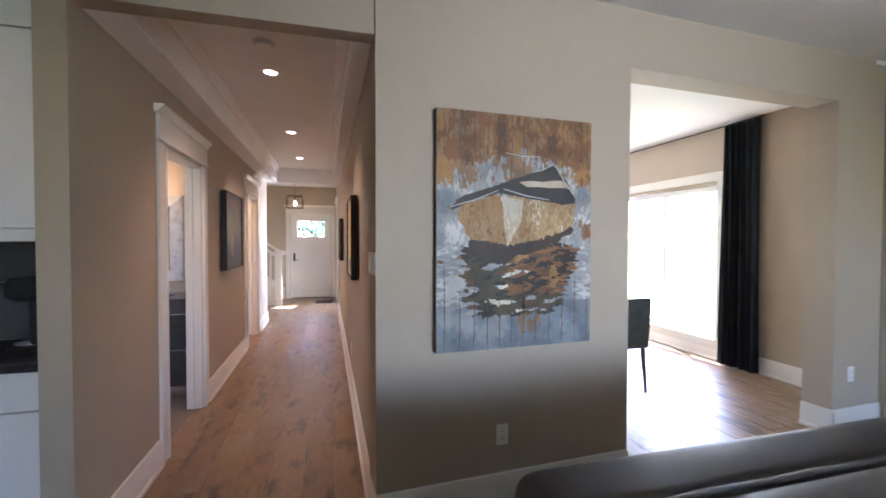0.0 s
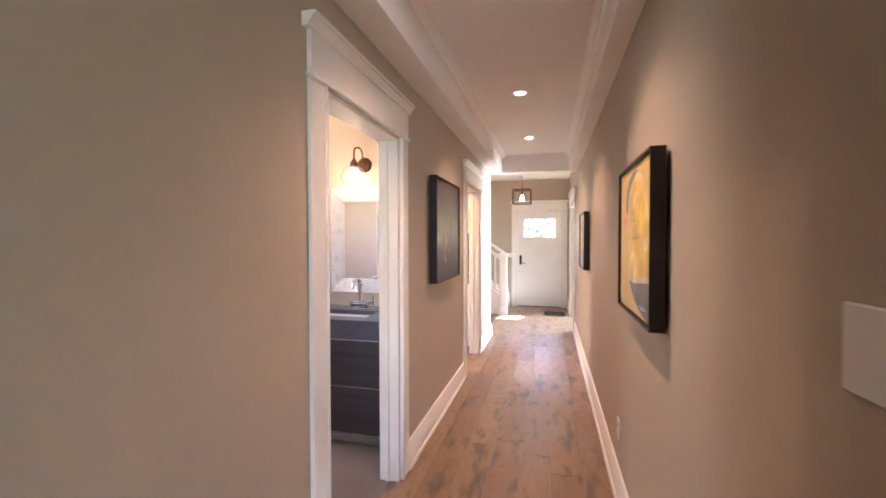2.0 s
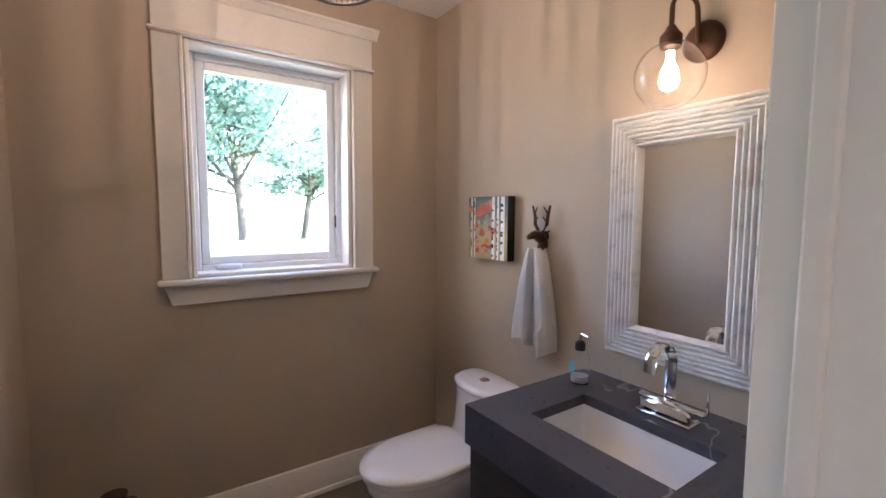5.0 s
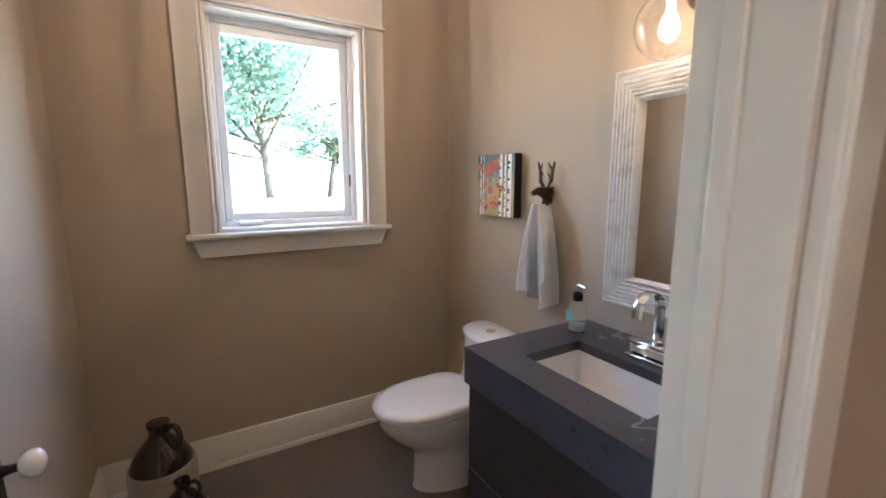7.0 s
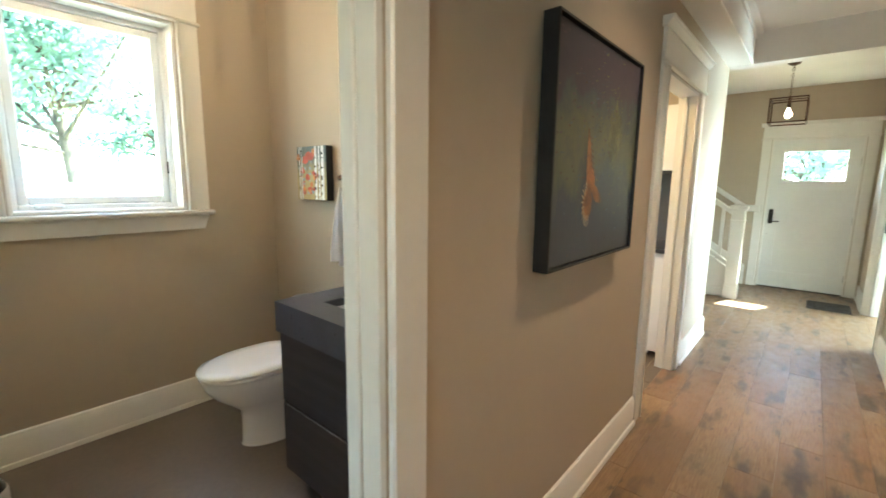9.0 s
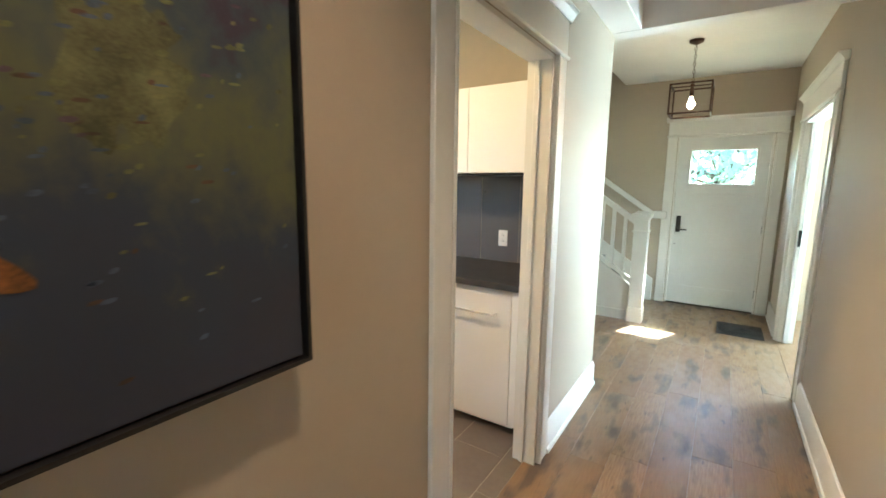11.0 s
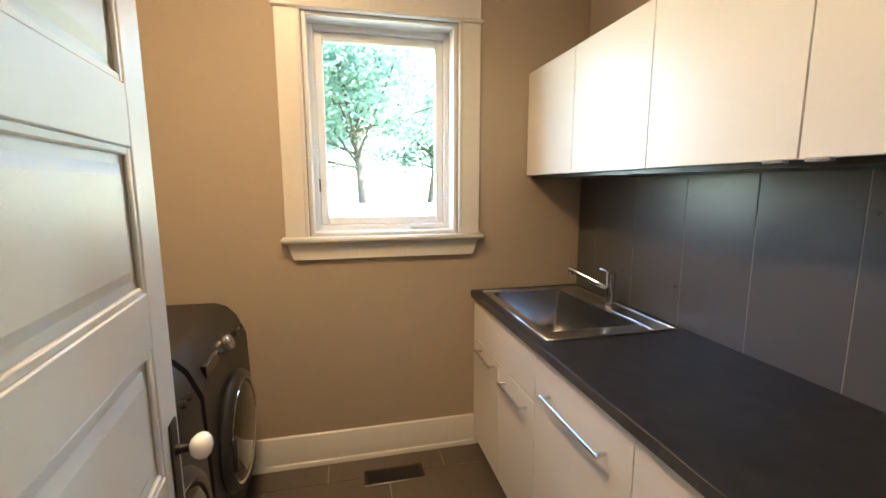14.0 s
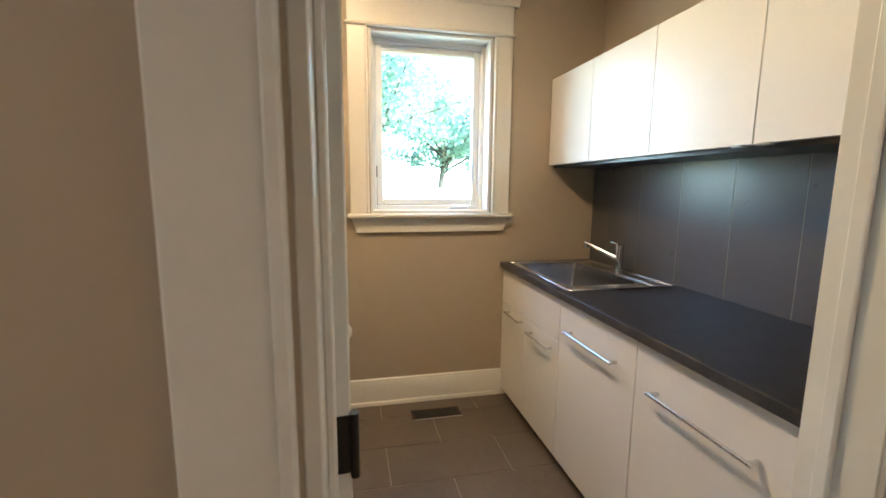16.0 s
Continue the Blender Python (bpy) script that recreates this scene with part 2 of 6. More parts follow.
nt.links.new(blend.outputs[0], nt.nodes["Material Output"].inputs["Surface"])
BARK = mat("bark", (0.09, 0.075, 0.06), rough=0.9, var=0.35, scale=10, bump=0.8, bump_scale=14, stretch=(1, 1, 0.3))
GRASS = mat("lawn", (0.16, 0.19, 0.07), rough=0.95, scale=2, second=(0.24, 0.24, 0.10), edge=(0.3, 0.7), bump=0.5, bump_scale=30)
MATF = mat("dark_coir", (0.05, 0.045, 0.04), rough=0.95, var=0.3, scale=40, bump=0.7, bump_scale=200)
PAPERW = mat("matte_black", (0.012, 0.012, 0.012), rough=0.7, var=0.1)


# ---- building blocks ----
def bm_new():
    return bmesh.new()


def box(bm, x0, x1, y0, y1, z0, z1, bevel=0.0, seg=1):
    x0, x1 = min(x0, x1), max(x0, x1)
    y0, y1 = min(y0, y1), max(y0, y1)
    z0, z1 = min(z0, z1), max(z0, z1)
    r = bmesh.ops.create_cube(bm, size=1)
    vs = r["verts"]
    for v in vs:
        v.co = Vector(((x0 + x1) / 2 + v.co.x * (x1 - x0), (y0 + y1) / 2 + v.co.y * (y1 - y0), (z0 + z1) / 2 + v.co.z * (z1 - z0)))
    if bevel:
        es = list({e for v in vs for e in v.link_edges})
        bmesh.ops.bevel(bm, geom=es, offset=bevel, segments=seg, profile=0.5, affect="EDGES")
    return bm


def bx(*a, **k):
    return box(bm_new(), *a, **k)


def lathe(bm, prof, at=(0, 0, 0), n=32, axis=None, sy=1.0):
    """Turn a profile of (r, z) round z at a place; axis gives another direction, sy flattens it in y."""
    rings = []
    q = Vector((0, 0, 1)).rotation_difference(Vector(axis)).to_matrix() if axis else Matrix.Identity(3)
    for r, z in prof:
        rings.append([bm.verts.new(Vector(at) + q @ Vector((max(r, 1e-4) * math.cos(2 * math.pi * i / n), sy * max(r, 1e-4) * math.sin(2 * math.pi * i / n), z))) for i in range(n)])
    for a, c in zip(rings, rings[1:]):
        for i in range(n):
            bm.faces.new((a[i], a[(i + 1) % n], c[(i + 1) % n], c[i]))
    bm.faces.new(rings[0][::-1])
    bm.faces.new(rings[-1])
    return bm


def tube(bm, pts, r, n=10, taper=None, flat=1.0, up=None):
    """A round (or flattened) bar along points."""
    pts = [Vector(p) for p in pts]
    rings = []
    for i, p in enumerate(pts):
        d = (pts[min(i + 1, len(pts) - 1)] - pts[max(i - 1, 0)]).normalized()
        u = Vector(up) if up else (Vector((0, 0, 1)) if abs(d.z) < 0.9 else Vector((1, 0, 0)))
        s = d.cross(u).normalized()
        u = s.cross(d).normalized()
        k = r if taper is None else r * taper[i]
        rings.append([bm.verts.new(p + k * (math.cos(2 * math.pi * j / n) * s + flat * math.sin(2 * math.pi * j / n) * u)) for j in range(n)])
    for a, c in zip(rings, rings[1:]):
        for j in range(n):
            bm.faces.new((a[j], a[(j + 1) % n], c[(j + 1) % n], c[j]))
    bm.faces.new(rings[0][::-1])
    bm.faces.new(rings[-1])
    return bm


def prism(bm, outline, axis, a, c):
    """A polygon pushed along an axis: outline in the other two axes, in x, y, z order."""
    def place(p, d):
        q = list(p)
        q.insert("xyz".index(axis), d)
        return bm.verts.new(q)
    lo, hi = [place(p, a) for p in outline], [place(p, c) for p in outline]
    n = len(outline)
    for i in range(n):
        bm.faces.new((lo[i], lo[(i + 1) % n], hi[(i + 1) % n], hi[i]))
    bm.faces.new(lo[::-1])
    bm.faces.new(hi)
    return bm


def holed(bm, x0, x1, y0, y1, hx0, hx1, hy0, hy1, z0, z1):
    """A flat slab with one rectangular hole, as a single closed mesh."""
    def ring(a, b, c, d, z):
        return [bm.verts.new(p) for p in ((a, c, z), (b, c, z), (b, d, z), (a, d, z))]
    ot, it, ob, ib = ring(x0, x1, y0, y1, z1), ring(hx0, hx1, hy0, hy1, z1), ring(x0, x1, y0, y1, z0), ring(hx0, hx1, hy0, hy1, z0)
    for k in range(4):
        j = (k + 1) % 4
        for q in ((ot[k], ot[j], it[j], it[k]), (ob[k], ib[k], ib[j], ob[j]), (ot[k], ob[k], ob[j], ot[j]), (it[k], it[j], ib[j], ib[k])):
            bm.faces.new(q)
    return bm


def arc(cx, cy, r, a0, a1, n):
    return [(cx + r * math.cos(radians(a0 + (a1 - a0) * i / n)), cy + r * math.sin(radians(a0 + (a1 - a0) * i / n))) for i in range(n + 1)]


def mesh_of(name, bm, material, smooth=None):
    bmesh.ops.recalc_face_normals(bm, faces=bm.faces)
    me = bpy.data.meshes.new(name)
    bm.to_mesh(me)
    bm.free()
    me.materials.append(material)
    if smooth:
        me.shade_smooth()
        me.set_sharp_from_angle(angle=radians(smooth))
    return me


def part(name, bm, material, parent, label="", smooth=40):
    ob = new(name, mesh_of(name, bm, material, smooth))
    ob.parent = parent
    return tagged(ob, label)


def thing(name, at, label, category, group="", turn=0.0, kind=""):
    ob = new(name)
    ob.empty_display_size = 0.05
    ob.matrix_world = pose(*at, 0, 0, turn)
    return tagged(ob, label, category, group, kind)


def solid(name, bm, material, label, category, kind="structure", smooth=40):
    return tagged(new(name, mesh_of(name, bm, material, smooth)), label, category, "", kind)


def pierced(bm, along, lo, hi, a, c, z0, z1, holes):
    """A wall of thickness lo..hi that runs along x or y from a to c, with openings (from, to, bottom, top), as one closed skin."""
    us = sorted({a, c, *(p for h in holes for p in h[:2])})
    zs = sorted({z0, z1, *(p for h in holes for p in h[2:])})
    verts = {}

    def vert(d, u, z):
        if (d, u, z) not in verts:
            verts[d, u, z] = bm.verts.new((d, u, z) if along == "y" else (u, d, z))
        return verts[d, u, z]

    def full(i, k):
        if not (0 <= i < len(us) - 1 and 0 <= k < len(zs) - 1):
            return False
        u, z = (us[i] + us[i + 1]) / 2, (zs[k] + zs[k + 1]) / 2
        return not any(h0 < u < h1 and b0 < z < b1 for h0, h1, b0, b1 in holes)
    for i in range(len(us) - 1):
        for k in range(len(zs) - 1):
            if not full(i, k):
                continue
            p, q, r, t = us[i], us[i + 1], zs[k], zs[k + 1]
            for d in (lo, hi):
                bm.faces.new([vert(d, p, r), vert(d, q, r), vert(d, q, t), vert(d, p, t)])
            for near, e in (((i - 1, k), ((p, r), (p, t))), ((i + 1, k), ((q, r), (q, t))), ((i, k - 1), ((p, r), (q, r))), ((i, k + 1), ((p, t), (q, t)))):
                if not full(*near):
                    bm.faces.new([vert(lo, *e[0]), vert(lo, *e[1]), vert(hi, *e[1]), vert(hi, *e[0])])
    return bm


def wall_along(name, along, lo, hi, a, c, holes=(), z1=2.78, label="greige painted plaster wall", z0=0.0):
    return solid(name, pierced(bm_new(), along, lo, hi, a, c, z0, z1, holes), WALL, label, "wall", smooth=None)


BASE_PROFILE = [(0, 0), (0.03, 0), (0.03, 0.012), (0.026, 0.022), (0.018, 0.026), (0.018, 0.145), (0.013, 0.155), (0.011, 0.168), (0.004, 0.175), (0, 0.175)]


def baseboard(along, at, side, a, c):
    """Skirting with shoe moulding along x or y, on the face at `at`, standing out to `side`."""
    bm = bm_new()
    if along == "y":
        prism(bm, [(at + side * d, z) for d, z in BASE_PROFILE], "y", a, c)
    else:
        prism(bm, [(at + side * d, z) for d, z in BASE_PROFILE], "x", a, c)
    return solid("baseboard", bm, TRIM, "white painted baseboard with shoe moulding", "baseboard", smooth=30)


def casing(name, along, at, side, o0, o1, top, foot=0.0, w=0.12, sill=False, label="white painted door casing with crown head"):
    """Craftsman trim round an opening: two legs, fillet, frieze and crown; with sill and apron at a window."""
    t = thing(name, (0, 0, 0), label, "trim", kind="structure")

    def bar(p, q, d0, d1, z0, z1, bevel=0.003):
        d0, d1 = at + side * d0, at + side * d1
        return bx(d0, d1, p, q, z0, z1, bevel=bevel) if along == "y" else bx(p, q, d0, d1, z0, z1, bevel=bevel)
    for p, q in ((o0 - w, o0 - 0.006), (o1 + 0.006, o1 + w)):
        leg = part("casing_leg", bar(p, q, 0, 0.02, foot if sill else 0.0, top), TRIM, t)
        inner = o0 - 0.022 if q < o1 else o1 + 0.006
        part("bead", bar(inner, inner + 0.016, 0.0195, 0.027, foot if sill else 0.0, top), TRIM, leg)
    part("fillet", bar(o0 - w - 0.014, o1 + w + 0.014, 0, 0.034, top, top + 0.018, 0.007), TRIM, t)
    part("frieze", bar(o0 - w, o1 + w, 0, 0.022, top + 0.018, top + 0.175), TRIM, t)
    prof = [(0, 0), (0.026, 0), (0.030, 0.012), (0.040, 0.022), (0.046, 0.034), (0.058, 0.038), (0.058, 0.05), (0, 0.05)]
    p, q = o0 - w - 0.03, o1 + w + 0.03
    part("crown", prism(bm_new(), [(at + side * d, top + 0.175 + z) for d, z in prof], along, p, q), TRIM, t, smooth=30)
    if sill:
        part("window_sill", bar(o0 - w - 0.02, o1 + w + 0.02, -0.11, 0.062, foot - 0.028, foot, 0.009), TRIM, t)
        prof = [(o0 - w + 0.005, foot - 0.028), (o1 + w - 0.005, foot - 0.028), (o1 + w - 0.035, foot - 0.115), (o0 - w + 0.035, foot - 0.115)]
        bm = bm_new()
        prism(bm, prof, "x" if along == "y" else "y", at, at + side * 0.022)
        part("apron", bm, TRIM, t, smooth=None)
    return t


def jambs(name, along, lo, hi, o0, o1, top):
    """Liner boards of a doorway with their stops."""
    t = thing(name, (0, 0, 0), "white painted door jamb with stops", "door jamb", kind="structure")
    for p, s in ((o0, 1), (o1, -1)):
        a = (lo - 0.002, hi + 0.002)
        part("jamb_side", bx(*a, p, p + s * 0.02, 0, top, bevel=0.002) if along == "y" else bx(p, p + s * 0.02, *a, 0, top, bevel=0.002), TRIM, t)
        m = (lo + 0.037, lo + 0.062)
        part("door_stop", bx(*m, p + s * 0.0195, p + s * 0.032, 0, top - 0.02, bevel=0.003) if along == "y" else bx(p + s * 0.0195, p + s * 0.032, *m, 0, top - 0.02, bevel=0.003), TRIM, t)
    part("jamb_head", bx(lo - 0.002, hi + 0.002, o0 + 0.02, o1 - 0.02, top - 0.02, top, bevel=0.002) if along == "y" else bx(o0 + 0.02, o1 - 0.02, lo - 0.002, hi + 0.002, top - 0.02, top, bevel=0.002), TRIM, t)
    return t


# ---- the large structure ----
XL, XR, XW = -0.95, 0.315, -3.13
BATH, LAUN = (3.33, 4.20), (6.272, 7.15)
wall_along("wall_hall_left", "y", -1.07, XL, 2.27, 8.29, [(*BATH, 0, 2.07), (*LAUN, 0, 2.07)])
wall_along("wall_hall_right", "y", XR, 0.435, 2.37, 11.17, [(8.86, 10.24, 0, 2.07)])
wall_along("wall_west", "y", XW - 0.25, XW, 3.0, 8.09, [(3.77, 4.54, 1.24, 2.31), (6.45, 7.21, 1.24, 2.31)])
wall_along("wall_bath_south", "x", 3.05, 3.19, XW, -1.07)
wall_along("wall_between_bath_and_laundry", "x", 5.10, 5.22, XW, -1.07)
wall_along("wall_laundry_north", "x", 7.96, 8.09, XW, -1.07)
wall_along("wall_front", "x", 11.17, 11.35, -4.6, 4.9, [(-0.77, 0.175, 0, 2.065), (1.4, 3.4, 0.6, 2.1)], z1=5.2)
wall_along("wall_stair_west", "y", -4.72, -4.6, 8.09, 11.35, z1=5.2)
wall_along("wall_stair_south", "x", 8.09, 8.29, -4.6, -1.07, z1=5.2)
wall_along("wall_stair_upper_east", "y", -1.42, -1.32, 8.29, 11.17, z0=2.80, z1=5.2)
wall_along("wall_dining_east", "y", 4.62, 4.85, 2.45, 11.17, [(4.22, 7.0, 0.24, 2.12)], z1=2.9)
wall_along("wall_kitchen_north", "x", 2.93, 3.05, -4.6, -1.07, z1=2.9)
wall_along("wall_living_west", "y", -4.72, -4.6, -4.2, 3.05, z1=2.9)
wall_along("wall_living_south", "x", -4.2, -4.0, -4.6, 4.4, [(1.2, 3.2, 0.7, 2.5)], z1=2.9)
wall_along("wall_living_east", "y", 4.27, 4.45, -4.0, 2.45, z1=2.9)
# the wall with the boat canvas runs three degrees off the hall's cross axis
TILT3 = Matrix.Translation((XR, 2.25, 0)) @ pose(0, 0, 0, 0, 0, 2.98)
boat_wall = wall_along("wall_boat", "x", 0, 0.205, 0.0, 4.05, [(1.53, 3.42, 0, 2.48)], z1=2.9)
boat_wall.matrix_world = TILT3
solid("wall_hall_header", bx(-1.07, XR, 2.27, 2.375, 2.455, 2.9), WALL, "greige painted header over the hall opening", "wall", smooth=None)

solid("ceiling_hall", bx(-1.07, 0.435, 2.375, 8.30, 2.72, 2.78), CEIL, "white painted flat ceiling", "ceiling", smooth=None)
solid("ceiling_foyer", bx(-1.42, 0.435, 8.30, 11.17, 2.74, 2.80), CEIL, "white painted foyer ceiling", "ceiling", smooth=None)
solid("ceiling_stair", bx(-4.6, -1.42, 8.29, 11.17, 5.2, 5.26), CEIL, "white painted stairwell ceiling", "ceiling", smooth=None)
solid("ceiling_bath", bx(XW, -1.07, 3.19, 5.10, 2.72, 2.78), CEIL, "white painted powder room ceiling", "ceiling", smooth=None)
solid("ceiling_laundry", bx(XW, -1.07, 5.22, 7.96, 2.72, 2.78), CEIL, "white painted laundry ceiling", "ceiling", smooth=None)
solid("ceiling_dining", bx(0.435, 4.62, 2.45, 11.17, 2.80, 2.88), CEIL, "white painted dining ceiling", "ceiling", smooth=None)
solid("ceiling_living", bx(-4.6, 4.27, -4.0, 2.95, 2.83, 2.89), CEIL, "white painted living room ceiling", "ceiling", smooth=None)
for name, x0, x1, y0, y1 in (("beam_left", XL, XL + 0.18, 2.375, 8.22), ("beam_right", XR - 0.115, XR, 2.375, 8.22), ("beam_end", XL, XR, 8.22, 8.36)):
    solid(name, bx(x0, x1, y0, y1, 2.455, 2.72, bevel=0.004), CEIL, "white painted ceiling beam along the hall", "ceiling beam")
for name, x0, x1, y0, y1 in (("beam_crown_left", 0, 0, 2.375, 8.22), ("beam_crown_right", 0, 0, 2.375, 8.22)):
    s = 1 if "left" in name else -1
    edge = XL + 0.18 if s > 0 else XR - 0.115
    prof = [(edge, 2.72), (edge + s * 0.05, 2.72), (edge + s * 0.045, 2.70), (edge + s * 0.018, 2.675), (edge + s * 0.012, 2.655), (edge, 2.65)]
    solid(name, prism(bm_new(), prof, "y", y0, y1), CEIL, "white painted crown moulding", "moulding", smooth=30)

for a in ((XL, 1, 2.27, BATH[0] - 0.125), (XL, 1, BATH[1] + 0.125, LAUN[0] - 0.125), (XL, 1, LAUN[1] + 0.125, 8.29), (XR, -1, 2.25, 8.74), (XR, -1, 10.36, 11.17),
          (XW, 1, 3.19, 5.10), (XW, 1, 5.22, 7.36)):
    baseboard("y", *a)
for a in ((3.19, 1, XW, -1.07), (5.10, -1, XW, -1.99), (11.17, -1, 0.30, XR), (8.29, 1, -1.07, XL)):
    baseboard("x", *a)
for a, b2 in ((0.0, 1.53), (3.42, 4.0)):
    baseboard("x", 0, -1, a, b2).matrix_world = TILT3
baseboard("y", 3.42, -1, 0, 0.205).matrix_world = TILT3
baseboard("y", 4.62, -1, 2.5, 11.17)
baseboard("y", 4.27, -1, -4.0, 2.4)

casing("bath_door_casing", "y", XL, 1, *BATH, 2.07)
casing("laundry_door_casing", "y", XL, 1, *LAUN, 2.07)
jambs("bath_door_jamb", "y", -1.07, XL, *BATH, 2.07)
jambs("laundry_door_jamb", "y", -1.07, XL, *LAUN, 2.07)
casing("front_room_casing", "y", XR, -1, 8.86, 10.24, 2.07)
jambs("front_room_jamb", "y", XR, 0.435, 8.86, 10.24, 2.07)
casing("front_door_casing", "x", 11.17, -1, -0.77, 0.175, 2.065, w=0.11)
jambs("front_door_jamb", "x", 11.17, 11.35, -0.77, 0.175, 2.065)
casing("bath_window_casing", "y", XW, 1, 3.77, 4.54, 2.31, foot=1.24, sill=True, label="white painted window casing with sill and apron")
casing("laundry_window_casing", "y", XW, 1, 6.45, 7.21, 2.31, foot=1.24, sill=True, label="white painted window casing with sill and apron")


def framed(lo, hi, o0, o1, z0, z1, w, bevel=0.003):
    """Four bars round a rectangle in a wall along y."""
    return [bx(lo, hi, o0, o0 + w, z0, z1, bevel=bevel), bx(lo, hi, o1 - w, o1, z0, z1, bevel=bevel),
            bx(lo, hi, o0 + w, o1 - w, z0, z0 + w, bevel=bevel), bx(lo, hi, o0 + w, o1 - w, z1 - w, z1, bevel=bevel)]


def small_window(name, o0, o1, z0, z1, crank):
    t = thing(name, (XW, (o0 + o1) / 2, z0), "white vinyl casement window with a single clear pane", "window", kind="structure")
    def at(b):
        bmesh.ops.translate(b, verts=b.verts, vec=-Vector((XW, (o0 + o1) / 2, z0)))
        return b
    for b in framed(-3.245, XW - 0.002, o0 + 0.001, o1 - 0.001, z0, z1 - 0.001, 0.018):
        part("window_liner", at(b), TRIM, t)
    for b in framed(-3.335, -3.245, o0, o1, z0, z1, 0.045, 0.005):
        part("window_frame", at(b), VINYL, t)
    for b in framed(-3.32, -3.265, o0 + 0.045, o1 - 0.045, z0 + 0.045, z1 - 0.045, 0.042, 0.006):
        part("sash", at(b), VINYL, t)
    pane = part("pane", at(bx(-3.300, -3.296, o0 + 0.085, o1 - 0.085, z0 + 0.085, z1 - 0.085)), PANE, t, smooth=None)
    pane.visible_shadow = False
    c = o0 + 0.16 if crank < 0 else o1 - 0.18
    h = part("crank", at(bx(-3.245, -3.20, c - 0.06, c + 0.06, z0 + 0.02, z0 + 0.05, bevel=0.01)), VINYL, t, "white folding crank handle")
    part("latch", at(bx(-3.262, -3.25, (o1 - 0.052) if crank < 0 else (o0 + 0.045), (o1 - 0.045) if crank < 0 else (o0 + 0.052), z0 + 0.22, z0 + 0.29, bevel=0.002)), BLACKM, t)
    return t


small_window("window_1", 3.77, 4.54, 1.24, 2.31, -1)
small_window("window_2", 6.45, 7.21, 1.24, 2.31, 1)


def wide_window(name, x, o0, o1, z0, z1, mullions):
    t = thing(name, (x, (o0 + o1) / 2, z0), "large white framed picture window", "window", kind="structure")
    def at(b):
        bmesh.ops.translate(b, verts=b.verts, vec=-Vector((x, (o0 + o1) / 2, z0)))
        return b
    for b in framed(x + 0.08, x + 0.16, o0, o1, z0, z1, 0.07, 0.006):
        part("window_frame", at(b), VINYL, t)
    for y in mullions:
        part("mullion", at(bx(x + 0.085, x + 0.155, y - 0.035, y + 0.035, z0 + 0.07, z1 - 0.07, bevel=0.005)), VINYL, t)
    p = part("pane", at(bx(x + 0.118, x + 0.122, o0 + 0.06, o1 - 0.06, z0 + 0.06, z1 - 0.06)), PANE, t, smooth=None)
    p.visible_shadow = False
    for b in framed(x - 0.02, x, o0 - 0.11, o1 + 0.11, z0 - 0.11, z1 + 0.15, 0.11):
        part("casing_board", at(b), TRIM, t)
    return t


wide_window("window_3", 4.62, 4.22, 7.0, 0.24, 2.12, (5.15, 6.1))
wide_window("window_4", 4.62, 8.5, 10.5, 0.6, 2.1, (9.5,)).matrix_world = pose(2.4, 11.17, 0.6, 0, 0, 90)
# the south window is unseen, added to hold the boat wall's fill lamp
wide_window("window_5", 4.27, -2.0, 0.0, 0.7, 2.5, (-1.0,)).matrix_world = pose(2.2, -4.0, 0.7, 0, 0, -90)

# floors under the tile and boards
solid("subfloor", bx(-4.72, 4.9, -4.2, 11.4, -0.2, -0.022), GROUT, "grey screed under the floors", "floor", smooth=None)
solid("floor_bath", bx(XW, -1.01, 3.19, 5.10, -0.022, 0.0), STONEF, "taupe stone tile floor in the powder room", "floor", smooth=None)


